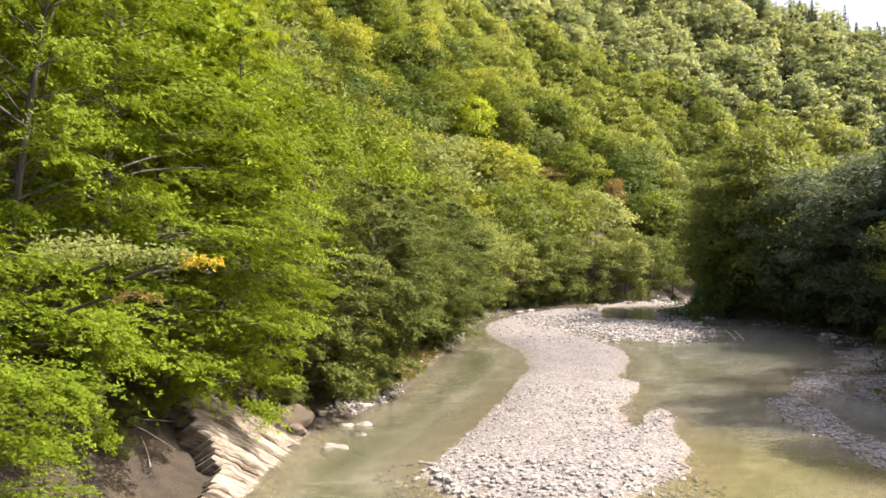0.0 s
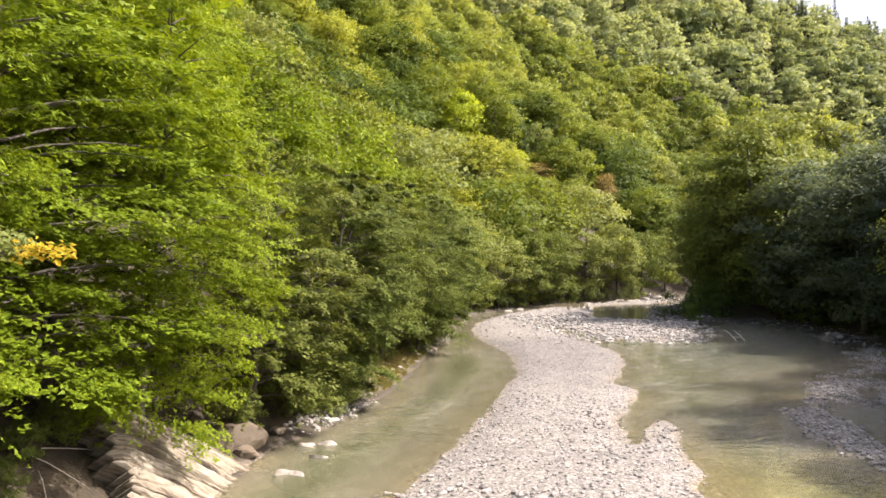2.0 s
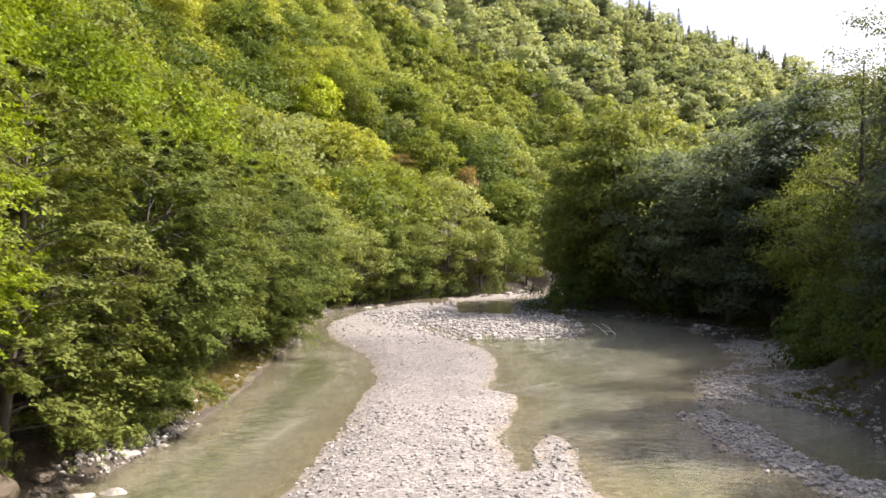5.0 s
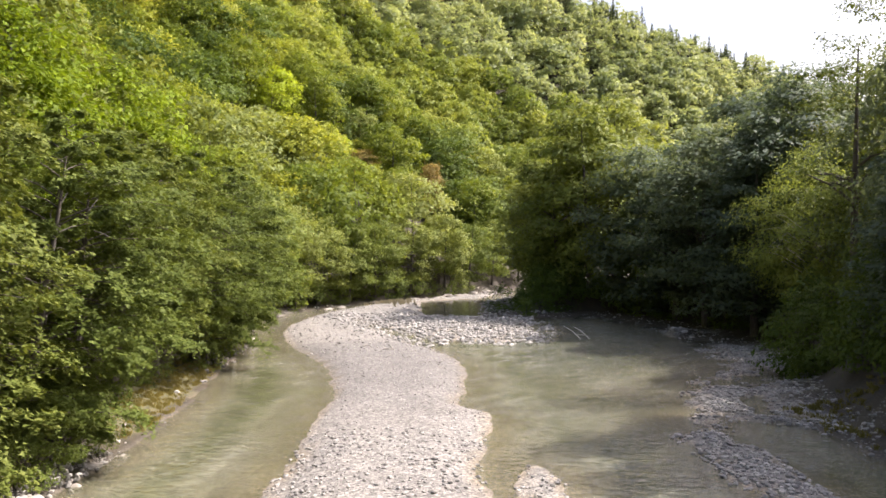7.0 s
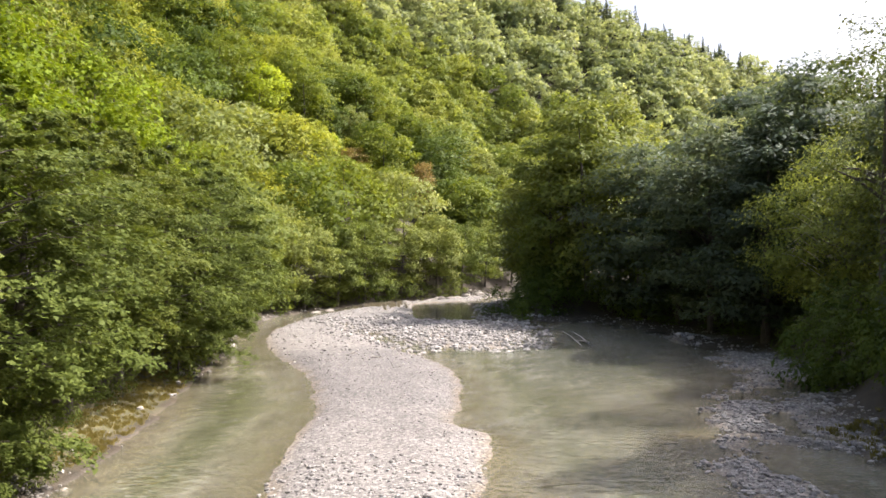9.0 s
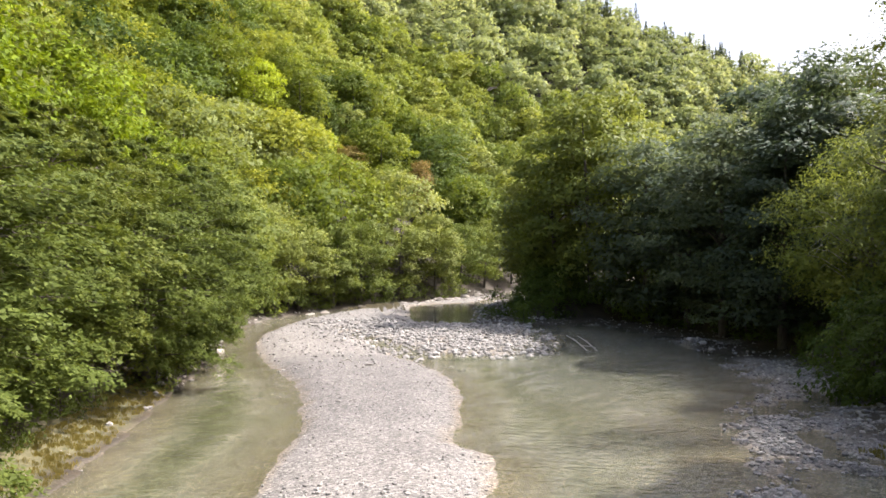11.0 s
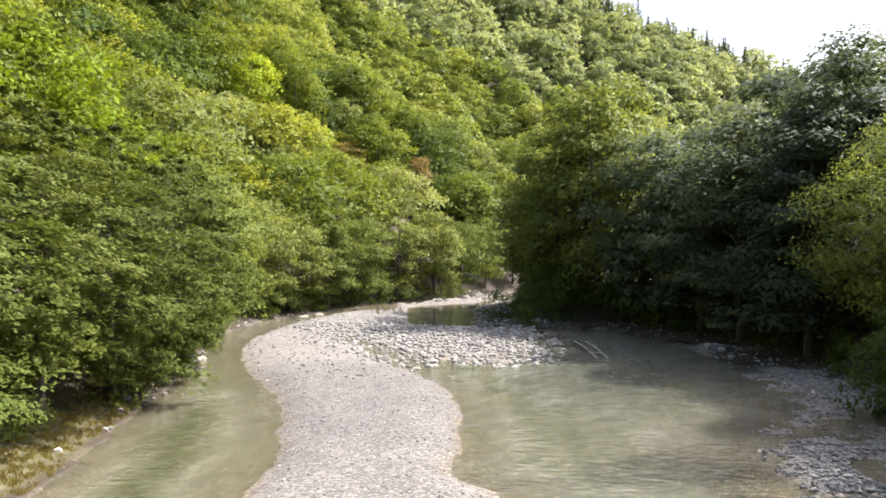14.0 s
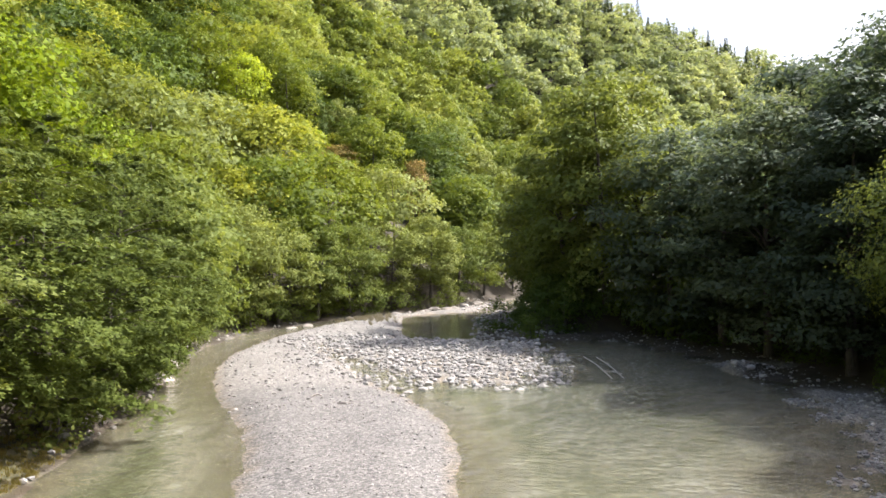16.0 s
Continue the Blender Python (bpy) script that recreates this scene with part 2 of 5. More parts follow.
def water_material():
    """Milky green river water: clear at the edges, cloudy where it is deep, rippled along the flow."""
    m, nt, out = mat_base("river_water")
    geo = nt.nodes.new("ShaderNodeNewGeometry")
    pos = geo.outputs["Position"]
    murk = node(nt, "ShaderNodeAttribute", attribute_name="murk").outputs["Fac"]
    foam = node(nt, "ShaderNodeAttribute", attribute_name="foam").outputs["Fac"]
    n1 = noise_tex(nt, 0.35, 5, 0.55, pos, (0.9, 0.35, 1, 0.15))
    col = ramp(nt, n1, [(0.3, (0.165, 0.168, 0.104)), (0.5, (0.215, 0.215, 0.146)), (0.72, (0.275, 0.27, 0.2))])
    # Blotches of the bed, with ripple light and dark put into the colour.
    ripple_mottle = noise_tex(nt, 1.3, 6, 0.66, pos, (1.0, 0.8, 1, 0.1))
    col = mixc(nt, 0.85, col, ramp(nt, ripple_mottle, [(0.32, (0.7, 0.71, 0.7)), (0.5, (1.0, 1.0, 0.98)), (0.68, (1.3, 1.28, 1.24))]), 'MULTIPLY')
    col = mixc(nt, ramp(nt, murk, [(0.66, (0, 0, 0)), (0.86, (1, 1, 1))]), col, mixc(nt, 1.0, col, (0.5, 0.535, 0.43), 'MULTIPLY'))
    olive = node(nt, "ShaderNodeAttribute", attribute_name="olive").outputs["Fac"]
    col = mixc(nt, olive, col, mixc(nt, 1.0, col, (1.0, 0.97, 0.66), 'MULTIPLY'))
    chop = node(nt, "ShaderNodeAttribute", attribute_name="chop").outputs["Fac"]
    # Darkens the choppy reach's colour in place of the trees' shade.
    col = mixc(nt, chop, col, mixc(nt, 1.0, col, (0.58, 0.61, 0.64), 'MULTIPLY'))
    # Finer ripple light and dark, multiplied into the colour.
    fine_ripple = noise_tex(nt, 3.6, 5, 0.7, pos, (1.0, 0.75, 1, 0.1))
    col = mixc(nt, 0.8, col, ramp(nt, fine_ripple, [(0.36, (0.86, 0.86, 0.86)), (0.5, (1.0, 1.0, 1.0)), (0.64, (1.16, 1.16, 1.16))]), 'MULTIPLY')
    streak = noise_tex(nt, 3.4, 5, 0.66, pos, (0.6, 1.3, 1, 0.12))
    fo = math_node(nt, 'MULTIPLY', foam, ramp(nt, streak, [(0.54, (0, 0, 0)), (0.66, (1, 1, 1))]))
    col = mixc(nt, fo, col, (0.5, 0.5, 0.44))
    body = nt.nodes.new("ShaderNodeBsdfDiffuse")
    nt.links.new(col, body.inputs[0])
    clear = nt.nodes.new("ShaderNodeBsdfTransparent")
    clear.inputs[0].default_value = (0.95, 0.94, 0.85, 1)
    mx = nt.nodes.new("ShaderNodeMixShader")
    nt.links.new(math_node(nt, 'MAXIMUM', murk, fo), mx.inputs[0])
    nt.links.new(clear.outputs[0], mx.inputs[1])
    nt.links.new(body.outputs[0], mx.inputs[2])
    gloss = nt.nodes.new("ShaderNodeBsdfGlossy")
    gloss.inputs["Roughness"].default_value = 0.04
    fres = nt.nodes.new("ShaderNodeFresnel")
    fres.inputs[0].default_value = 1.33
    bump = nt.nodes.new("ShaderNodeBump")
    bump.inputs["Strength"].default_value = 0.9
    bump.inputs["Distance"].default_value = 0.3
    rip = noise_tex(nt, 2.1, 4, 0.55, pos, (0.8, 1.25, 1, 0.25))
    rip2 = noise_tex(nt, 5.0, 2, 0.5, pos, (1.1, 0.9, 1, -0.3))
    swell = math_node(nt, 'MULTIPLY', noise_tex(nt, 0.85, 3, 0.6, pos, (1.0, 1.5, 1, 0.5)), math_node(nt, 'MULTIPLY', chop, 1.7))
    nt.links.new(math_node(nt, 'ADD', swell, math_node(nt, 'ADD', rip, math_node(nt, 'MULTIPLY', rip2, 0.16))), bump.inputs["Height"])
    calm = noise_tex(nt, 0.16, 3, 0.6, pos)
    still = node(nt, "ShaderNodeAttribute", attribute_name="still").outputs["Fac"]
    stir = math_node(nt, 'ADD', math_node(nt, 'MULTIPLY', chop, 0.3), math_node(nt, 'ADD', math_node(nt, 'MULTIPLY', foam, 0.6), math_node(nt, 'MULTIPLY', calm, 0.7)))
    nt.links.new(math_node(nt, 'MULTIPLY', stir, math_node(nt, 'SUBTRACT', 1.0, still)), bump.inputs["Strength"])
    nt.links.new(bump.outputs[0], gloss.inputs["Normal"])
    nt.links.new(bump.outputs[0], fres.inputs["Normal"])
    mx2 = nt.nodes.new("ShaderNodeMixShader")
    nt.links.new(fres.outputs[0], mx2.inputs[0])
    nt.links.new(mx.outputs[0], mx2.inputs[1])
    nt.links.new(gloss.outputs[0], mx2.inputs[2])
    nt.links.new(mx2.outputs[0], out.inputs[0])
    return m


WATER = water_material()


# ================= mesh helpers =================
def mesh_of(name, verts, faces, mats, smooth=False):
    """A mesh from an (n, 3) array and an (m, 3 or 4) array of corners."""
    verts, faces = np.asarray(verts, float), np.asarray(faces, int)
    me = bpy.data.meshes.new(name)
    m, k = faces.shape
    me.vertices.add(len(verts))
    me.vertices.foreach_set("co", verts.ravel())
    me.loops.add(m * k)
    me.loops.foreach_set("vertex_index", faces.ravel())
    me.polygons.add(m)
    me.polygons.foreach_set("loop_start", np.arange(m) * k)
    me.polygons.foreach_set("use_smooth", np.full(m, smooth))
    for mt in mats:
        me.materials.append(mt)
    me.update(calc_edges=True)
    me.validate()
    return me


def under(name, me, parent, label=""):
    ob = new(name, me)
    ob.parent = parent
    return tagged(ob, label) if label else ob


def ico(level):
    bm = bmesh.new()
    bmesh.ops.create_icosphere(bm, subdivisions=level, radius=1.0)
    v = np.array([tuple(p.co) for p in bm.verts])
    f = np.array([[p.index for p in q.verts] for q in bm.faces])
    bm.free()
    return v, f


ICO1, ICO3 = ico(1), ico(3)


def lumpy(base, rng, amount=0.25, freq=1.3):
    v, f = base
    off = Vector(rng.uniform(-50, 50, 3))
    r = np.array([1 + amount * noise.noise(Vector(p) * freq + off) * 1.6 for p in v])
    return v * r[:, None], f


# ================= the plan =================
LEFT_BANK = [(-9, -400), (-9, -60), (-10, -20), (-11.5, 0), (-12.2, 8.7), (-13.6, 15), (-14.2, 19.6), (-13.4, 24), (-13.4, 29), (-13.6, 35),
             (-14.1, 41), (-15.5, 50), (-16.5, 57), (-18.1, 69), (-20.6, 79), (-23, 95), (-22.5, 107), (-19.5, 116), (-13.8, 129), (-6, 139),
             (3, 146), (15, 170), (30, 191), (60, 208), (120, 225), (250, 250), (700, 330)]
RIGHT_BANK = [(700, 312), (250, 232), (120, 206), (60, 188), (32, 172), (15, 150), (8, 134), (5.3, 122), (4.0, 96), (10.3, 93.7), (17.5, 92), (19.6, 83),
              (20.6, 75), (20.9, 67), (19.2, 59), (18, 51), (14.5, 47), (12.6, 43), (10.5, 33), (10.4, 28), (11, 21), (12, 14), (12.5, 0), (13, -20), (13, -60), (13, -400)]
BAR = [(-6.8, 13), (-6.6, 18), (-6.5, 24), (-6.4, 30), (-6.7, 38.5), (-6.9, 45.6), (-8, 51), (-9.6, 56.8), (-12, 62), (-15.2, 71), (-17.9, 81),
       (-18.6, 90), (-18.2, 102), (-16, 113), (-13, 122), (-8, 133), (2, 143), (9, 158), (12, 158), (6.8, 138), (-2, 134), (-4.6, 130), (-3.9, 115), (-3.4, 101), (-7, 97), (-12.5, 95), (-8.5, 84), (-5, 72.5),
       (-2.8, 67.5), (0.1, 60), (1.1, 54), (1.0, 47), (0.4, 42), (0.8, 40), (2.0, 38.6), (1.4, 33), (1.0, 28.7), (1.2, 23.6),
       (1.9, 23.7), (1.9, 26.8), (2.9, 29.6), (3.8, 27), (3.4, 24), (4.1, 19.2), (3.7, 15.9), (2.1, 12.1), (-1, 9.6), (-5, 10.5)]
COBBLES = [(-14, 99), (-9, 100), (-3.2, 101), (4.2, 96.5), (9.5, 92), (10.4, 84), (9.6, 75), (7.5, 69.5), (4, 67.5), (0, 68.5), (-3.5, 72), (-8, 84)]
RIBS = [([(10.5, 32.6), (10.7, 29.5), (10.7, 26.5), (11.4, 23.5), (12.2, 20.5), (12.7, 15)], 1.35), ([(13.6, 36.6), (16, 35), (18.3, 32.9)], 0.7), ([(13.3, 38.2), (14.2, 41.5), (15.5, 43.7), (18.2, 42.4)], 1.4)]      # gravel ribs along the shaded shore
POOL = [(-4.6, 131), (-3.4, 98.5), (4.0, 95), (5.3, 122), (7, 133), (0, 134)]


def inside(poly, x, y):
    px, py = np.array(poly, float).T
    qx, qy = np.roll(px, -1), np.roll(py, -1)
    hit = np.zeros(x.shape, bool)
    for a, b, c, d in zip(px, py, qx, qy):
        if b == d:
            continue
        hit ^= ((b > y) != (d > y)) & (x < (c - a) * (y - b) / (d - b) + a)
    return hit


def line_distance(line, x, y, closed=False):
    pts = list(line) + ([line[0]] if closed else [])
    best = np.full(x.shape, 1e9)
    for (a, b), (c, d) in zip(pts[:-1], pts[1:]):
        t = np.clip(((x - a) * (c - a) + (y - b) * (d - b)) / ((c - a) ** 2 + (d - b) ** 2), 0, 1)
        best = np.minimum(best, np.hypot(x - a - t * (c - a), y - b - t * (d - b)))
    return best


def signed(poly, x, y):
    """Metres inside a polygon's edge (negative outside)."""
    d = line_distance(poly, x, y, True)
    return np.where(inside(poly, x, y), d, -d)


def waves(x, y, size, seed):
    """A cheap smooth noise field in -1..1."""
    rng = np.random.default_rng(seed)
    out = 0
    for k in range(7):
        a, ph = rng.uniform(0, 6.28, 2)
        f = 6.28 / size * rng.uniform(0.6, 1.7)
        out = out + np.sin((x * np.cos(a) + y * np.sin(a)) * f + ph + 1.3 * np.sin((x * np.sin(a) - y * np.cos(a)) * f * 0.7 + ph))
    return out / 4.0


CHANNEL = LEFT_BANK + RIGHT_BANK


def smooth01(v):
    v = np.clip(v, 0, 1)
    return v * v * (3 - 2 * v)


def plan(x, y):
    """Height of the ground and its zones at arrays x, y."""
    x, y = np.asarray(x, float), np.asarray(y, float)
    wob = 0.35 * waves(x, y, 5, 3) + 0.18 * waves(x, y, 1.7, 4)
    chan = inside(CHANNEL, x, y)
    dl, dr = line_distance(LEFT_BANK, x, y), line_distance(RIGHT_BANK, x, y)
    bar = np.maximum(signed(BAR, x, y), -60) + wob * 0.8
    cob = signed(COBBLES, x, y) + wob * 2 + 1.6 * waves(x, y, 7, 9) - 0.6
    pool = signed(POOL, x, y)
    bed = -0.1 - 0.65 * smooth01((np.minimum(dl, dr * 0.42) + 0.3 + wob) / 3.5) + 0.06 * waves(x, y, 6, 5)
    bed = bed - 0.45 * smooth01((dl - 0.8) / 3) * smooth01((dr - dl + 3) / 6)
    z = np.where(chan, bed, 0)
    # bars
    bar_z = -0.22 + 0.62 * smooth01((bar + 1.6) / 4.2) + 0.07 * waves(x, y, 9, 6) * smooth01(bar / 2)
    bar_z = bar_z - 0.4 * np.maximum(-1.6 - bar, 0)
    cob_z = -0.22 + 0.27 * smooth01((cob + 2.2) / 5.0) + 0.06 * waves(x, y, 4, 8) + 0.10 * smooth01((y - 82) / 10)
    z = np.where(chan, np.maximum(z, np.maximum(np.where(bar > -6, bar_z, -9), np.where(cob > -2.2, cob_z, -9))), z)
    z = np.where(chan & (pool > 0), np.minimum(z, -0.05 - 0.4 * smooth01(pool / 2.0)), z)
    # left hill
    left = ~chan & (dl <= dr)
    d = dl
    low = smooth01((y - 30) / 6) * smooth01((56 - y) / 6)            # low grassy shelf
    toe = 2.2 + 2.0 * low
    hill = 0.3 * np.minimum(d, toe) * (1 - 0.4 * low) + np.maximum(d - toe, 0) * 0.68 + 0.0017 * np.maximum(d - toe, 0) ** 2
    hill = hill + (1.6 * waves(x, y, 38, 11) + 0.5 * waves(x, y, 11, 12)) * smooth01((d - 6) / 25)
    cap = np.clip(120 - 0.5 * (x - 74), 40, 196) + 1.5 * waves(x, y, 60, 13)
    over = np.maximum(hill - cap, 0)
    hill = np.minimum(hill, cap) - 0.3 * np.minimum(over, 90)
    z = np.where(left, hill + 0.12 * wob + 0.03, z)
    # right gravel shore and terrace
    right = ~chan & ~left
    heap = 0.8 * np.exp(-((x - 21.3) ** 2 + (y - 72) ** 2) / 3.2)
    shore = -0.07 + 0.065 * np.minimum(dr, 6) + 0.13 * waves(x, y, 5, 21) + heap - (0.3 + 0.5 * smooth01((38 - y) / 5)) * np.exp(-((dr - 3.9 - 0.4 * waves(x, y, 12, 22)) / 1.5) ** 2) * smooth01((54 - y) / 8) + 2.4 * smooth01((dr - 6) / 4) + 0.05 * np.maximum(dr - 12, 0)
    z = np.where(right, shore, z)
    for rib, wide in RIBS:
        z = np.where(chan & (bar > -1.5), z, np.maximum(z, 0.13 + 0.06 * waves(x, y, 3, 23) - 0.2 * (line_distance(rib, x, y) / wide + 0.25 * waves(x, y, 2.2, 24)) ** 2))
    far_right = np.maximum(dr - 120, 0)
    z = np.where(right, z + 0.25 * np.minimum(far_right, 400), z)
    gravel = np.where(chan, 1.0, 0)
    gravel = np.where(left, smooth01((0.05 + 0.8 * waves(x, y, 9, 31) - d) / 0.7) * (1 - 0.85 * low) * smooth01((y - 15) / 4), gravel)
    gravel = np.where(right, smooth01((6 - 5.2 * smooth01((y - 60) / 6) * smooth01((y - 74) ** 2 / 30 + 0.3) + 1.5 * waves(x, y, 7, 32) - dr) / 1.5), gravel)
    grass = np.where(left, low * smooth01((d - 0.5 + waves(x, y, 4, 33) * 0.5) / 0.5) * smooth01((4.5 - d) / 1.5), 0)
    wet = np.where(right, smooth01((0.1 - z) / 0.14), smooth01((0.1 - z) / 0.12) * (chan | (d < 1.5)))
    grey = smooth01((y - 33) / 14) * smooth01((72 - y) / 10) * (chan & (bar > -2))
    return z, gravel, grass, wet, grey


def height(x, y):
    return float(plan(np.array([x]), np.array([y]))[0][0])


def axis(stretches):
    """Grid lines: (start, end, step at start, step at end) in turn."""
    out = [stretches[0][0]]
    for a, b, s0, s1 in stretches:
        while out[-1] < b - 1e-6:
            f = (out[-1] - a) / (b - a)
            out.append(min(b, out[-1] + s0 * (s1 / s0) ** f))
    return np.array(out)


def sheet(name, xs, ys, zf, mat, attrs=()):
    gx, gy = np.meshgrid(xs, ys)
    n, m = len(xs), len(ys)
    z, extra = zf(gx.ravel(), gy.ravel())
    v = np.stack([gx.ravel(), gy.ravel(), z], 1)
    i = np.arange(n * m).reshape(m, n)
    f = np.stack([i[:-1, :-1], i[:-1, 1:], i[1:, 1:], i[1:, :-1]], -1).reshape(-1, 4)
    me = mesh_of(name, v, f, [mat], True)
    for key, values in extra.items():
        me.attributes.new(key, 'FLOAT', 'POINT').data.foreach_set("value", values.astype(np.float32))
    return new(name, me)


def ground_z(x, y):
    z, gravel, grass, wet, grey = plan(x, y)
    return z, {"gravel": gravel, "grass": grass, "wet": wet, "grey": grey}


GX = axis([(-1500, -120, 150, 9), (-120, -25, 9, 1.2), (-25, 24, 0.7, 0.7), (24, 60, 1.2, 6), (60, 1500, 7, 150)])
GY = axis([(-1500, -60, 150, 6), (-60, 5, 4, 0.6), (5, 75, 0.55, 0.8), (75, 175, 0.8, 2.4), (175, 450, 2.5, 9), (450, 1500, 10, 150)])
ground = tagged(sheet("ground", GX, GY, ground_z, GROUND), "valley floor of pale river gravel and wooded soil slopes", "ground", kind="structure")


def water_z(x, y):
    z = plan(x, y)[0]
    depth = np.maximum(-z, 0)
    murk = 0.2 + 0.76 * (1 - np.exp(-depth * 1.7))
    foam = smooth01(0.15 + 0.6 * waves(x, y, 14, 41)) * smooth01((x + 26) / 6) * 0.6 + 0.75 * np.exp(-((y - 74) / 17) ** 2) * smooth01((x - 3) / 5)
    still = np.maximum(smooth01((signed(POOL, x, y) + 2.0) / 2.5), 0.85 * smooth01((25 - y) / 8))
    olive = smooth01((27 - y) / 8) * smooth01((x - 1) / 4)
    chop = smooth01((y - 44) / 16) * smooth01((100 - y) / 8) * smooth01((x - 2) / 6)       # rough water on the outside of the bend, its colour darkened for tree shade
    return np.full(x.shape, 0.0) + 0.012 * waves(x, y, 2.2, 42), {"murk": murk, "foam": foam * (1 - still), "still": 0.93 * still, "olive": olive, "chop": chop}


WX = axis([(-32, -24, 1.6, 1.0), (-24, 22, 0.8, 0.8), (22, 500, 1.5, 40)])
WY = axis([(-300, -5, 20, 1.5), (-5, 100, 0.9, 0.9), (100, 360, 1.3, 14)])
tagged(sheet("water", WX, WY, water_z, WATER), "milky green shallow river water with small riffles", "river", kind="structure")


# ================= trees =================
def tube(path, radii, sides=6):
    """A tapered round limb along points."""
    path, verts, faces = np.asarray(path, float), [], []
    for k, (p, r) in enumerate(zip(path, radii)):
        t = path[min(k + 1, len(path) - 1)] - path[max(k - 1, 0)]
        t = t / (np.linalg.norm(t) + 1e-9)
        a = np.cross(t, (0.31, 0.9, 0.27))
        a /= np.linalg.norm(a) + 1e-9
        b = np.cross(t, a)
        for s in range(sides):
            w = 6.2832 * s / sides
            verts.append(p + r * (math.cos(w) * a + math.sin(w) * b))
    for k in range(len(path) - 1):
        for s in range(sides):
            q = k * sides
            faces.append((q + s, q + (s + 1) % sides, q + sides + (s + 1) % sides, q + sides + s))
    return np.array(verts), np.array(faces)


def joined(pieces):
    vs, fs, n = [], [], 0
    for v, f in pieces:
        vs.append(v)
        fs.append(f + n)
        n += len(v)
    return np.concatenate(vs), np.concatenate(fs)


def leaf_quads(centres, normals, size, rng, slim=0.62, fold=0.18, three=False):
    """Folded diamond leaves, or plain pointed ones."""
    n = len(centres)
    normals = normals / (np.linalg.norm(normals, axis=1, keepdims=True) + 1e-9)
    side = np.cross(normals, rng.normal(size=(n, 3)))
    side /= np.linalg.norm(side, axis=1, keepdims=True) + 1e-9
    along = np.cross(normals, side)
    s = (size * rng.uniform(0.65, 1.35, n))[:, None]
    lift = normals * s * fold
    if three:
        v = np.stack([centres - along * s * 0.55, centres + side * s * slim * 0.75 + along * s * 0.2, centres - side * s * slim * 0.45 + along * s * 0.5], 1)
        return v.reshape(-1, 3), np.arange(3 * n).reshape(n, 3)
    v = np.stack([centres - along * s * 0.5, centres + side * s * slim * 0.5 + lift, centres + along * s * 0.5, centres - side * s * slim * 0.5 + lift], 1)
    return v.reshape(-1, 3), np.arange(4 * n).reshape(n, 4)


def profile(u, style):
    """Crown radius, 0 to 1, at the height fraction u of the crown."""
    if style == "beech":
        return np.clip(np.sin(np.pi * np.clip(u * 0.9 + 0.1, 0, 1) ** 0.72), 0, 1) ** 0.62
    if style == "alder":
        return np.clip(np.sin(np.pi * np.clip(u * 0.93 + 0.07, 0, 1) ** 0.85), 0, 1) ** 0.6
    if style == "dome":
        return np.sqrt(np.clip(1 - (np.clip(u - 0.25, 0, 1) / 0.75) ** 2.2, 0, 1)) * np.clip(0.65 + u * 1.4, 0, 1)
    if style == "tall":
        return np.clip(np.sin(np.pi * np.clip(u * 0.95 + 0.05, 0, 1) ** 1.0), 0, 1) ** 0.55
    return np.clip(1 - u, 0.02, 1) ** 0.85


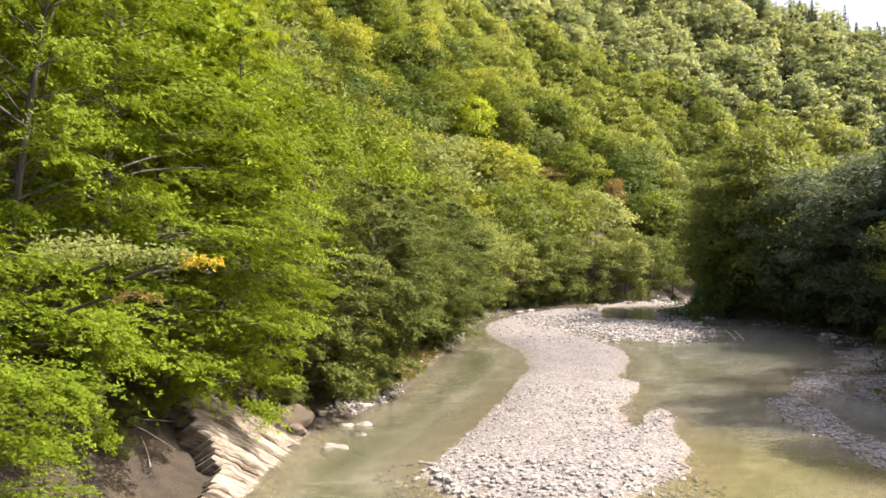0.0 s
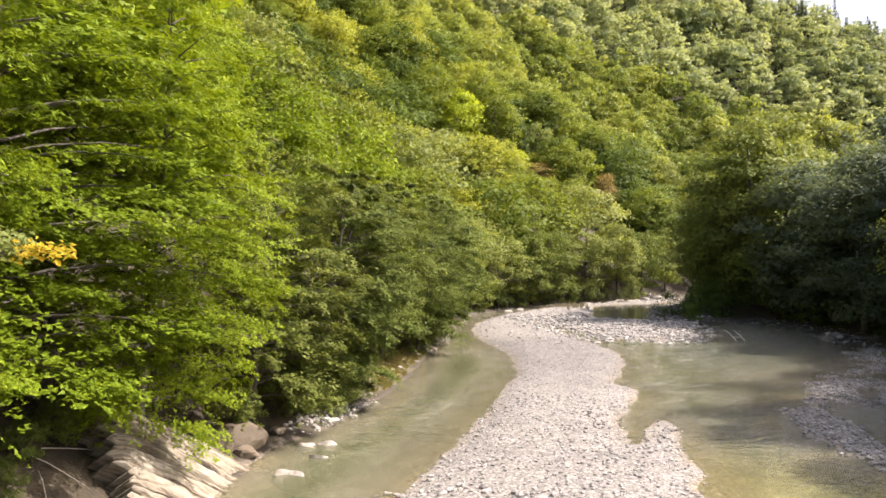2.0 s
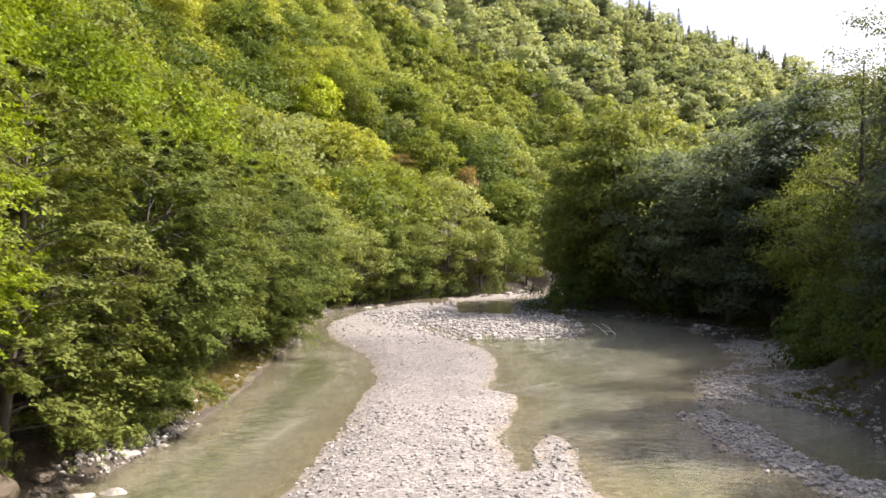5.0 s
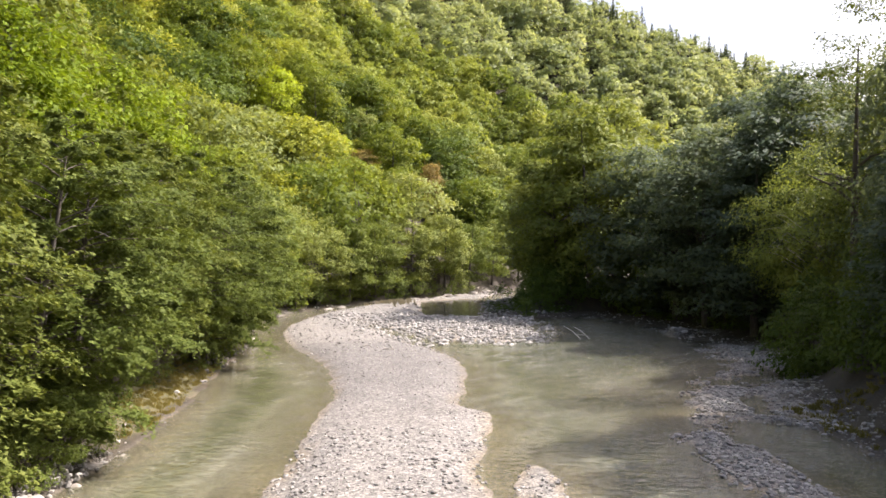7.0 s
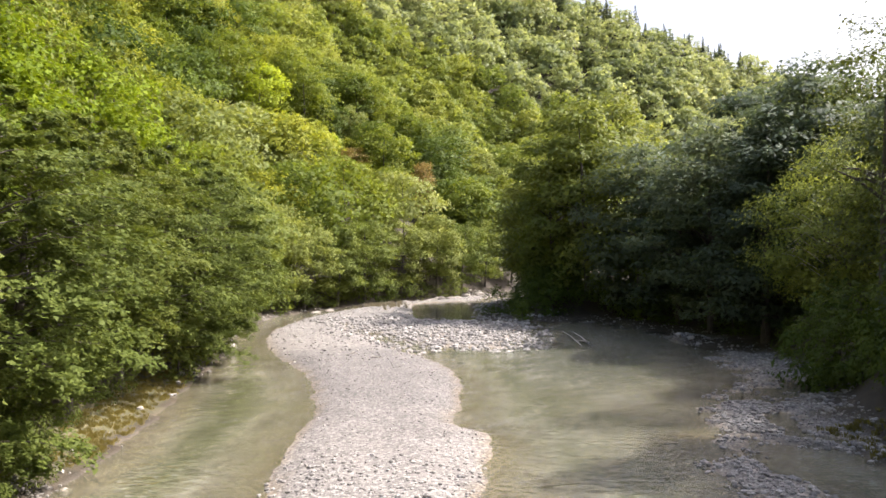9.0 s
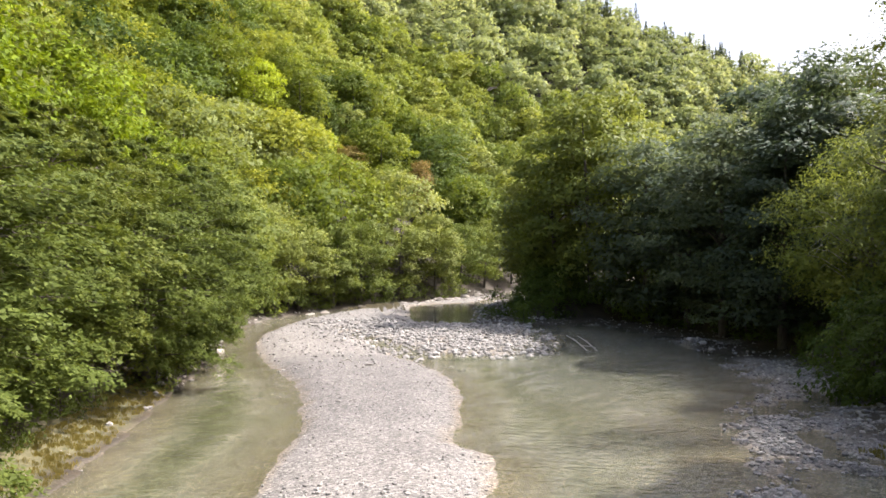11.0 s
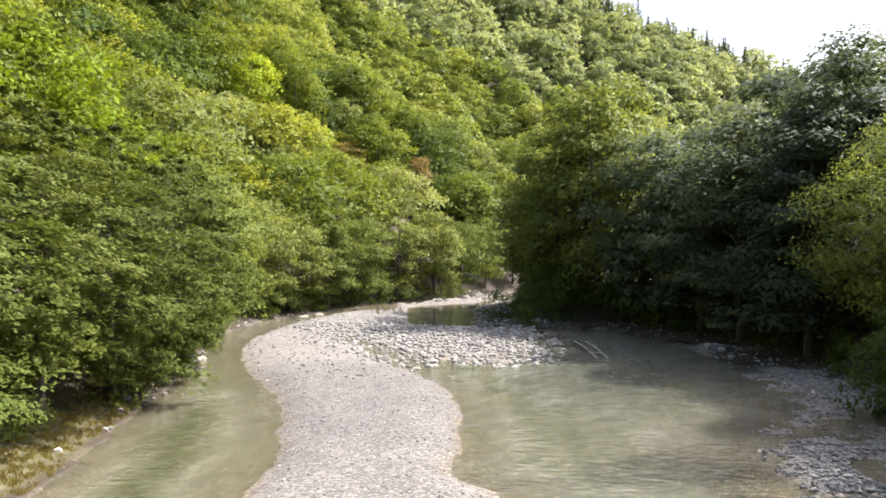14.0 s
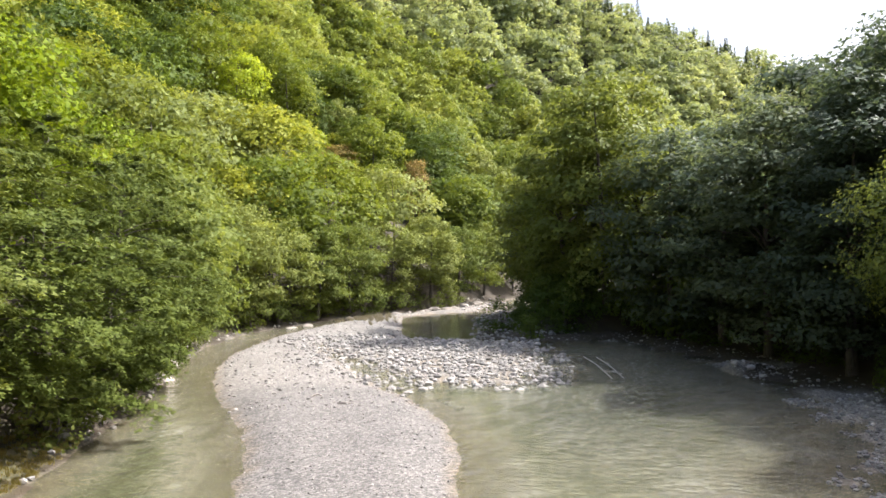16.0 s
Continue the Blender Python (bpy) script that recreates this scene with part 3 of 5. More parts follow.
def broad_tree(seed, H, R, base, leaves, size, clumps, style="beech", core=0.0, limbs=12, clump_r=1.5, three=True, rough=0.36):
    """Trunk and crown arrays of a broad-leaved tree that stands at the origin."""
    rng = np.random.default_rng(seed)
    bend = rng.uniform(-0.08, 0.08, 2)
    ks = np.linspace(0, 1, 9)
    stem = np.stack([bend[0] * H * ks ** 1.5 + 0.12 * np.sin(5 * ks + seed), bend[1] * H * ks ** 1.5 + 0.12 * np.cos(4 * ks + seed), ks * H * 0.93 - 0.5], 1)
    tr = 0.016 * H + 0.05
    trunk, wood = tube(stem, tr * (1 - ks * 0.9), 7), []
    # clump centres fill the crown, most of them near its skin
    u = rng.uniform(0.0, 1.0, clumps) ** 0.9
    ang = rng.uniform(0, 6.2832, clumps) + np.arange(clumps) * 2.399
    lobes = 1 + 0.22 * np.sin(3 * ang + seed) + 0.15 * np.sin(5 * ang + 7 * u + seed)
    rad = R * profile(u, style) * lobes * rng.uniform(0.2, 1.0, clumps) ** 0.5
    at_stem = np.stack([np.interp(base + u * (H - base), stem[:, 2], stem[:, k]) for k in range(2)], 1)
    cz = base + u * (H - base)
    droop = 0.12 * rad if style == "beech" else 0.05 * rad
    cen = np.stack([at_stem[:, 0] + rad * np.cos(ang), at_stem[:, 1] + rad * np.sin(ang), cz - droop], 1)
    order = np.argsort(-rad)
    for k in order[:limbs]:
        z0 = max(base + 0.06 * H * rng.random(), cen[k, 2] - rad[k] * rng.uniform(0.2, 0.65))
        start = np.array([np.interp(z0, stem[:, 2], stem[:, 0]), np.interp(z0, stem[:, 2], stem[:, 1]), z0])
        mid = (start + cen[k]) / 2 + np.array([0, 0, rng.uniform(0.1, 0.5)])
        r0 = tr * 0.3 * (1 - 0.6 * u[k])
        wood.append(tube([start, mid, cen[k]], [r0, r0 * 0.6, 0.02], 5))
    # leaves in flattened sprays
    which = rng.integers(0, clumps, leaves)
    cr = clump_r * rng.uniform(0.6, 1.25, clumps) * (0.55 + 0.45 * np.clip(rad / R, 0, 1) ** 0.5)
    a, q = rng.uniform(0, 6.2832, leaves), np.sqrt(rng.uniform(0, 1, leaves))
    out = cen - np.stack([at_stem[:, 0], at_stem[:, 1], cz - 0.3 * (H - base)], 1)
    out /= np.linalg.norm(out, axis=1, keepdims=True) + 1e-9
    if style == "beech":
        flat = 0.11
        ow = ang[which] + rng.uniform(-0.5, 0.5, clumps)[which]
        lx, ly = 1.35 * q * np.cos(a), 0.7 * q * np.sin(a)
        off = np.stack([lx * np.cos(ow) - ly * np.sin(ow), lx * np.sin(ow) + ly * np.cos(ow), flat * rng.normal(size=leaves) - 0.25 * lx - 0.15 * ly * ly], 1) * cr[which][:, None]
        tilt = np.array([0, 0, 1.0]) + 0.45 * out[which] + 0.34 * rng.normal(size=(leaves, 3))
    else:
        d = rng.normal(size=(leaves, 3))
        d /= np.linalg.norm(d, axis=1, keepdims=True)
        d[:, 2] *= 0.75
        off = d * (rng.uniform(0.35, 1.0, leaves) ** 0.5)[:, None] * cr[which][:, None]
        tilt = (0.4 + rough) * d + np.array([0, 0, 0.4]) + (1.1 - rough) * out[which] + rough * rng.normal(size=(leaves, 3))
    crown = [leaf_quads(cen[which] + off, tilt, size, rng, three=three)]
    if core:
        # a few large inner leaves keep the crown from being see-through
        m = max(leaves // 12, 30)
        w = rng.integers(0, clumps, m)
        p = np.stack([at_stem[w, 0], at_stem[w, 1], cz[w]], 1) * (1 - core) + cen[w] * core + rng.normal(size=(m, 3)) * 0.35
        crown.append(leaf_quads(p, rng.normal(size=(m, 3)) + (0, 0, 0.6), size * 1.5, rng, 0.8, three=three))
    return trunk, wood, joined(crown)


def lobed_tree(seed, H, R, base, leaves, size, lobes, flat=0.62, limbs=0, inner=0.12, wide=1.0, slim=0.8, ragged=0.22, three=True, rough=0.42, reaches=(0.42, 1.0)):
    """Trunk and crown of a broad-leaved tree whose crown is heaped from leafy lobes, each with its own lit top and shaded underside."""
    rng = np.random.default_rng(seed)
    ks = np.linspace(0, 1, 9)
    bend = rng.uniform(-0.05, 0.05, 2)
    stem = np.stack([bend[0] * H * ks ** 1.5, bend[1] * H * ks ** 1.5, ks * H * 0.9 - 0.5], 1)
    tr = 0.015 * H + 0.05
    trunk, wood = tube(stem, tr * (1 - ks * 0.9), 7), []
    half = (H - base) / 2
    k = np.arange(lobes)
    dz = np.clip(0.98 - 1.9 * (k + 0.5) / lobes + rng.normal(size=lobes) * 0.1, -0.95, 1.0)
    ang = k * 2.39996 + rng.uniform(-0.5, 0.5, lobes)
    ring = np.sqrt(np.clip(1 - np.where(dz > 0, dz ** 2, 0.7 * np.abs(dz) ** 3), 0.0, 1))
    reach = rng.uniform(*reaches, lobes) * (1 + 0.14 * np.sin(2 * ang + seed))
    lr = R * (0.17 + 0.3 * rng.random(lobes) ** 1.4) * (0.75 + 0.25 * ring)
    cen = np.stack([R * ring * reach * np.cos(ang), R * ring * reach * np.sin(ang), base + half + half * dz * rng.uniform(0.78, 1.0, lobes)], 1)
    cen[:, :2] += np.stack([np.interp(cen[:, 2], stem[:, 2], stem[:, q]) for q in range(2)], 1)
    cen[:, 2] = np.maximum(cen[:, 2], base + lr * flat * 0.5)
    for q in np.argsort(-ring)[:limbs]:
        z0 = max(base + 0.08 * H, cen[q, 2] - np.hypot(*cen[q, :2]) * rng.uniform(0.3, 0.7))
        start = np.array([np.interp(z0, stem[:, 2], stem[:, 0]), np.interp(z0, stem[:, 2], stem[:, 1]), z0])
        wood.append(tube([start, (start + cen[q]) / 2 + (0, 0, 0.25), cen[q]], [tr * 0.3, tr * 0.2, 0.02], 5))
    which = rng.choice(lobes, leaves, p=lr ** 2 / np.sum(lr ** 2))
    d = rng.normal(size=(leaves, 3))
    d /= np.linalg.norm(d, axis=1, keepdims=True)
    low = d[:, 2] < -0.25
    d[low, 2] *= -rng.choice([1.0, 0.35], low.sum())
    d /= np.linalg.norm(d, axis=1, keepdims=True)
    # finger-like unevenness of each lobe's skin
    fing = 1 + ragged * (1.3 * np.sin(8 * d[:, 0] + 3 * which) * np.sin(7 * d[:, 1] + 5 * which) + 0.8 * np.sin(9 * d[:, 2] + 2 * which + 4 * d[:, 0]) + 0.6 * rng.normal(size=leaves))
    depth = np.where(rng.random(leaves) < inner, rng.uniform(0.2, 0.8, leaves), rng.uniform(0.8, 1.06, leaves)) * fing
    off = d * depth[:, None] * lr[which][:, None] * (wide, wide, flat)
    pos = cen[which] + off
    axis_z = np.stack([np.zeros(lobes), np.zeros(lobes), np.full(lobes, base + 0.55 * half)], 1)
    out = (cen - axis_z) / (R, R, half)
    out /= np.linalg.norm(out, axis=1, keepdims=True) + 1e-9
    skin = d * (1, 1, 1 / flat)
    skin /= np.linalg.norm(skin, axis=1, keepdims=True)
    tilt = 0.6 * skin + 0.35 * out[which] + (0, 0, 0.35) + 0.5 * rng.normal(size=(leaves, 3))
    crown = leaf_quads(pos, tilt, size, rng, slim, three=three)
    shade = 0.45 * skin + 0.5 * out[which] + rough * rng.normal(size=(leaves, 3)) + (0, 0, 0.12)
    shade /= np.linalg.norm(shade, axis=1, keepdims=True)
    return trunk, wood, crown, np.repeat(shade, 3 if three else 4, axis=0)


def fanned_tree(seed, H, R, base, boughs, twigs, per, size, droop=0.3, style="beech", lift=0.3, loose=0.045, rise=0.24):
    """Trunk, boughs and crown of a tree that carries its leaves in flat, fingered sprays, one above another with gaps between."""
    rng = np.random.default_rng(seed)
    ks = np.linspace(0, 1, 9)
    bend = rng.uniform(-0.06, 0.06, 2)
    stem = np.stack([bend[0] * H * ks ** 1.5 + 0.12 * np.sin(5 * ks + seed), bend[1] * H * ks ** 1.5 + 0.12 * np.cos(4 * ks + seed), ks * H * 0.95 - 0.5], 1)
    tr = 0.014 * H + 0.05
    trunk, wood, pos, nor = tube(stem, tr * (1 - ks * 0.92), 7), [], [], []
    for b in range(boughs):
        u = (b + rng.uniform(0, 1)) / boughs
        ang = b * 2.39996 + rng.uniform(-0.35, 0.35)
        L = R * float(profile(np.array(u), style)) * rng.uniform(0.62, 1.12) * (1 + 0.15 * math.sin(3 * ang + seed))
        L = max(L, 0.12 * R)
        z0 = base + u * (H - base) - 0.18 * L
        start = np.array([np.interp(z0, stem[:, 2], stem[:, 0]), np.interp(z0, stem[:, 2], stem[:, 1]), z0])
        ahead, side = np.array([math.cos(ang), math.sin(ang), 0]), np.array([-math.sin(ang), math.cos(ang), 0])
        up = lift + 0.5 * u
        line = lambda q: start + ahead * (L * q)[..., None] + np.array([0, 0, 1.0]) * (L * (up * q - (droop + 0.25 * u) * q * q))[..., None] + side * (0.06 * L * np.sin(4 * q + b))[..., None]
        r0 = tr * 0.26 * (1 - 0.6 * u)
        wood.append(tube(line(np.linspace(0, 0.9, 5)), [r0, r0 * 0.8, r0 * 0.55, r0 * 0.35, 0.012], 5))
        m = max(4, int(twigs * min(1.0, 0.12 + 0.95 * L / R)))
        q = rng.uniform(0.22, 1.0, m) ** 0.8
        hand = rng.choice([-1.0, 1.0], m)
        length = L * (0.14 + 0.34 * np.sin(np.pi * np.clip(q * 0.85 + 0.12, 0, 1))) * rng.uniform(0.6, 1.2, m)
        spread = rng.uniform(0.35, 1.0, m)
        way = ahead * np.cos(spread)[:, None] + side * (hand * np.sin(spread))[:, None] + np.array([0, 0, 1.0]) * rng.normal(-0.1, rise, m)[:, None]
        root = line(q)
        n = m * per
        t = np.repeat(np.arange(m), per)
        v = rng.uniform(0.05, 1.0, n) ** 0.85
        wdt = 0.1 + 0.16 * np.sin(np.pi * np.clip(v, 0, 1) ** 0.8)
        sd = np.cross(way, (0, 0, 1.0))
        sd /= np.linalg.norm(sd, axis=1, keepdims=True)
        p = root[t] + way[t] * (v * length[t])[:, None] + sd[t] * (rng.uniform(-1, 1, n) * wdt)[:, None]
        p[:, 2] += loose * rng.normal(size=n) - 0.1 * v * v * length[t]
        pos.append(p)
        nor.append(np.array([0, 0, 1.0]) + 0.34 * ahead + (0.25 + 1.5 * loose) * rng.normal(size=(n, 3)))
    crown = leaf_quads(np.concatenate(pos), np.concatenate(nor), size, rng, three=True)
    return trunk, wood, crown


def spruce_tree(seed, H, R, tiers, per, size):
    rng = np.random.default_rng(seed)
    wood = [tube([(0, 0, -0.5), (0, 0, H * 0.5), (0, 0, H)], [0.02 * H, 0.011 * H, 0.01], 6)]
    pts, nor = [], []
    for k in range(tiers):
        u = k / tiers
        z = H * (0.1 + 0.9 * u)
        r = R * (1 - u) ** 0.85 + 0.12
        for a in rng.uniform(0, 6.2832, 7):
            reach = r * rng.uniform(0.7, 1.1)
            q = rng.uniform(0.1, 1, per) * reach
            side = rng.normal(size=per) * 0.14 * reach
            q, side = np.minimum(q, reach), np.clip(side, -0.3 * reach, 0.3 * reach)
            pts.append(np.stack([q * math.cos(a) - side * math.sin(a), q * math.sin(a) + side * math.cos(a), z - 0.5 * q + 0.25 * rng.normal(size=per)], 1))
            nor.append(np.array([0.5 * math.cos(a), 0.5 * math.sin(a), 1.0]) + 0.4 * rng.normal(size=(per, 3)))
    return joined(wood), [], leaf_quads(np.concatenate(pts), np.concatenate(nor), size * np.repeat(1.25 - 0.6 * np.arange(tiers) / tiers, 7 * per), rng, 0.5, three=True)


def crown_normals(v, f, amount):
    """Leaf normals bent towards the crown's own outline, as light scattered among small leaves evens them out."""
    c = np.array([v[:, 0].mean(), v[:, 1].mean(), v[:, 2].min() + 0.35 * np.ptp(v[:, 2])])
    size = np.array([np.ptp(v[:, 0]), np.ptp(v[:, 1]), 1.2 * np.ptp(v[:, 2])])
    ell = (v - c) / size ** 2
    ell /= np.linalg.norm(ell, axis=1, keepdims=True) + 1e-9
    own = np.cross(v[f[:, 1]] - v[f[:, 0]], v[f[:, 2]] - v[f[:, 0]])
    own /= np.linalg.norm(own, axis=1, keepdims=True) + 1e-9
    per = np.zeros_like(v)
    per[f] = own[:, None]
    n = amount * (ell + (0, 0, 0.25)) + (1 - amount) * per
    return n / (np.linalg.norm(n, axis=1, keepdims=True) + 1e-9)


def tree_model(name, shape, leaf, category, label, group, even=0.0):
    (wv, wf), wood, (cv, cf) = shape[:3]
    top = new(name)
    tagged(top, label, category, group)
    under("trunk", mesh_of(name + "_trunk", wv, wf, [BARK], True), top)
    for v, f in wood:
        under("limb", mesh_of(name + "_limb", v, f, [BARK], True), top)
    me = mesh_of(name + "_crown", cv, cf, [leaf], even > 0 or len(shape) > 3)
    if len(shape) > 3:
        me.normals_split_custom_set_from_vertices(shape[3])
    elif even:
        me.normals_split_custom_set_from_vertices(crown_normals(cv, cf, even))
    under("crown", me, top)
    return top


def with_leaf(model, leaf, name, label, category, group):
    """A model with the same shape and other leaves."""
    top = new(name)
    tagged(top, label, category, group)
    for c in model.children:
        me = c.data
        if c.name.startswith("crown"):
            me = c.data.copy()
            me.materials[0] = leaf
        under(c.name.split(".")[0], me, top)
    return top


class Grove:
    """Sets models down: the first time the model itself, then copies."""

    def __init__(self):
        self.used = set()

    def put(self, model, x, y, z, turn, scale, lean=(0, 0)):
        m = pose(x, y, z, lean[0], lean[1], 0) @ pose(0, 0, 0, 0, 0, turn) @ Matrix.Diagonal((scale[0], scale[0], scale[1], 1))
        if model not in self.used:
            self.used.add(model)
            model.matrix_world = m
            return model
        made = copy_thing(model, m)
        made.scale = (scale[0], scale[0], scale[1])
        return made


grove = Grove()
rng = np.random.default_rng(11)

BEECH_LABEL = "broad beech tree with layered bright green sprays on the bank"
near_beech = [tree_model("beech_tree", fanned_tree(s, 17, 5.9, low, 84, 32, 44, 0.13), LEAF_BEECH, "tree", BEECH_LABEL, "beeches by the river") for s, low in ((1, 1.4), (2, 3.0))]
high_beech = tree_model("beech_tree", fanned_tree(9, 18, 5.9, 2.4, 84, 32, 44, 0.13), LEAF_BEECH, "tree", BEECH_LABEL, "beeches by the river")
bank_alder = [tree_model("alder_tree", lobed_tree(s, 15, 4.9, 1.0, 11000, 0.3, 62, 0.8), LEAF_OLIVE, "tree", "grey-green alder leaning over the water", "trees on the wooded bank") for s in (5, 6)]
near_alder = [tree_model("alder_tree", fanned_tree(s, 15, 5.3, low, 66, 30, 32, 0.18, 0.36, "alder", 0.34, 0.08, 0.26), LEAF_ALDER, "tree", "grey-green alder leaning over the water", "trees on the wooded bank") for s, low in ((3, 3.4), (4, 1.3))]
bank_beech = [tree_model("beech_tree", lobed_tree(s, 16, 5.0, 0.2, 11000, 0.3, 62, 0.65, 0, 0.12, 1.15), LEAF_OLIVE, "tree", BEECH_LABEL, "trees on the wooded bank") for s in (7, 8)]
right_tall = [tree_model("tall_tree", lobed_tree(s, 25, 5.8, 0.0, 11500, 0.43, 84, 0.8, 8, 0.15, 1.1, 0.8, 0.22, True, 0.26), LEAF_SHADE, "tree", "tall broad-leaved tree, its shade and haze put into dark bluish leaves", "tall trees on the terrace") for s in (21, 22, 23)]
right_near = tree_model("tall_tree", lobed_tree(26, 25, 5.4, 0.0, 19000, 0.34, 90, 0.75, 12, 0.15, 1.15, 0.8, 0.22, True, 0.26), LEAF_SHADE, "tree", "tall broad-leaved tree, its shade and haze put into dark bluish leaves", "tall trees on the terrace")
# Same tree with lighter leaves: sunlight on the crown put into colour.
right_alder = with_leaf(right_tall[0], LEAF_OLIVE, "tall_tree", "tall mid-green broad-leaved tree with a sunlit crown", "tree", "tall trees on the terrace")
# The third shrub's dark leaves stand in for shade under the trees.
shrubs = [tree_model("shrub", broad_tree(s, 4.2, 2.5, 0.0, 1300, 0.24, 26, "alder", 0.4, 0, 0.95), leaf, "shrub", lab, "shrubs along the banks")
          for s, leaf, lab in ((71, LEAF_ALDER, "low grey-green shrub at the water's edge"), (72, LEAF_ALDER, "low green shrub at the water's edge"), (73, LEAF_DEEP_SHADED, "low shrub under the trees, its leaves dark in place of shade"))]

near_shrub = tree_model("shrub", broad_tree(74, 3.6, 2.3, 0.0, 6500, 0.14, 30, "alder", 0.5, 5, 0.9, False), LEAF_ALDER, "shrub", "low grey-green shrub at the water's edge", "shrubs along the banks")

# left bank, the row over the water: x, y, kind, height, width
near_left = [
    (-13.2, -4.5, "n1", 0.6, 0.75, 0), (-15.7, 1.0, "h0", 1.0, 0.74, 20), (-17.4, 7.0, "n1", 1.0, 1.22, 80), (-19.0, 11.5, "n1", 0.85, 0.9, 140), (-16.7, 13.8, "n0", 1.05, 0.86, 200),
    (-16.2, 21.5, "c1", 0.9, 0.95, 310), (-15.6, 28.5, "c1", 0.85, 0.95, 40), (-17.0, 34.5, "c0", 0.85, 1.0, 110), (-17.9, 41, "c0", 0.95, 1.05, 250), (-18.5, 48, "c0", 0.95, 1.1, 30),
    (-18.4, 55, "c1", 1.0, 1.1, 160), (-18.4, 61.5, "c1", 0.95, 1.1, 90), (-19.8, 69, "a0", 1.0, 1.1, 300)]
far_left = [
    (-22.2, 76.5, "b0", 1.0, 1.05, 220), (-24.2, 84, "a1", 1.05, 1.05, 10), (-25.8, 93, "b1", 1.0, 1.1, 140), (-26, 102, "a0", 1.0, 1.1, 70), (-24, 110.5, "b0", 1.0, 1.0, 180),
    (-20.5, 118, "a1", 0.9, 1.0, 260), (-16.4, 125, "a0", 0.85, 1.0, 5), (-12.8, 132.5, "b1", 0.9, 1.0, 130), (-7, 141.5, "a1", 0.9, 1.05, 45), (-0.5, 148, "a0", 0.95, 1.05, 210),
    (4.5, 156, "b0", 0.9, 1.0, 330), (10, 167, "a1", 0.95, 1.05, 95), (17, 179, "a0", 0.95, 1.05, 190)]
for x, y, kind, h, w, turn in near_left + far_left:
    model = {"h": [high_beech], "n": near_beech, "c": near_alder, "a": bank_alder, "b": bank_beech}[kind[0]][int(kind[1])]
    put = grove.put(model, x, y, height(x, y), turn, (w, h), (0, 6) if kind[0] in "nh" else (0, 4) if kind[0] == "c" else (0, 3))
    if kind == "h0":
        first_beech = put


def spray(tree, name, x, y, z, r, n, leaf, label):
    """A flat spray of differently coloured leaves on one of the tree's own limbs."""
    g = np.random.default_rng(int(abs(x * 100 + z)))
    a, q = g.uniform(0, 6.2832, n), np.sqrt(g.uniform(0, 1, n)) * r
    c = np.stack([x + q * np.cos(a), y + 0.7 * q * np.sin(a), z + 0.12 * r * g.normal(size=n) - 0.2 * q], 1)
    v, f = leaf_quads(c, np.array([0.4, -0.3, 1.0]) + 0.4 * g.normal(size=(n, 3)), 0.12, g)
    wood_v, wood_f = tube([(x - 2.5, y + 0.6, z - 0.5), (x - 1.0, y + 0.2, z - 0.1), (x + 0.4 * r, y, z - 0.05)], [0.06, 0.04, 0.015], 5)
    me = mesh_of(name, *joined([(v, f), (wood_v, wood_f)]), [leaf, BARK])
    idx = np.zeros(len(me.polygons), np.int32)
    idx[len(f):] = 1
    me.polygons.foreach_set("material_index", idx)
    inv = Matrix(tree.matrix_world).inverted()
    me.transform(inv)
    return under(name, me, tree, label)


spray(first_beech, "autumn_spray", -7.9, -0.7, 8.55, 0.55, 150, LEAF_GOLD, "golden autumn leaves")
spray(first_beech, "autumn_spray", -9.2, -1.2, 7.75, 0.6, 130, LEAF_RUST, "rusty orange autumn leaves")
spray(first_beech, "pale_spray", -10.4, -1.5, 8.9, 1.3, 900, LEAF_PALE, "pale green maple-like leaves")
spray(first_beech, "pale_spray", -9.0, -0.8, 8.7, 0.9, 520, LEAF_PALE, "pale green maple-like leaves")

# right terrace
terrace_front = [
    (16.5, 133, 0, 0.8, 0.95, 0), (14.5, 121, 3, 0.85, 1.0, 50), (16.0, 110, 3, 0.95, 1.0, 100), (19, 101, 3, 1.05, 1.1, 150), (25, 109, 3, 1.12, 1.1, 200),
    (23.5, 93, 2, 0.84, 1.0, 250), (25.5, 85, 0, 0.73, 1.0, 300), (26, 77, 4, 0.78, 1.0, 350), (31.5, 70.5, 4, 0.84, 1.0, 40), (26.8, 67, 4, 0.75, 0.95, 90),
    (34, 88, 1, 0.95, 1.05, 140), (36, 78, 2, 0.92, 1.1, 190), (41.5, 69.5, 0, 0.85, 1.0, 240)]
# Some stand out of view, added to cast shade on shore and river.
terrace_rear = [
    (39, 51, 2, 1.0, 0.9, 340), (25.0, 39.2, 4, 0.88, 0.58, 80), (34, 38.0, 2, 0.85, 0.8, 130), (25.4, 33.6, 0, 0.8, 0.66, 180),
    (31, 100, 2, 0.8, 1.0, 10), (22, 123, 0, 0.95, 1.0, 65), (46.5, 58, 1, 0.8, 1.0, 155), (31, 52.8, 4, 0.76, 0.72, 115), (31, 48.6, 4, 0.58, 0.5, 20), (22.5, 36, 4, 0.44, 0.66, 60), (22.2, 30, 4, 0.46, 0.7, 210), (22, 24, 1, 0.5, 0.7, 300), (32, 34, 0, 0.9, 0.7, 45),
    (42, 82, 0, 1.0, 1.1, 75), (48, 72, 2, 1.0, 1.1, 15)]
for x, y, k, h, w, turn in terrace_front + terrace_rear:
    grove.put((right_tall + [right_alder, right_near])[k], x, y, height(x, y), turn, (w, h))
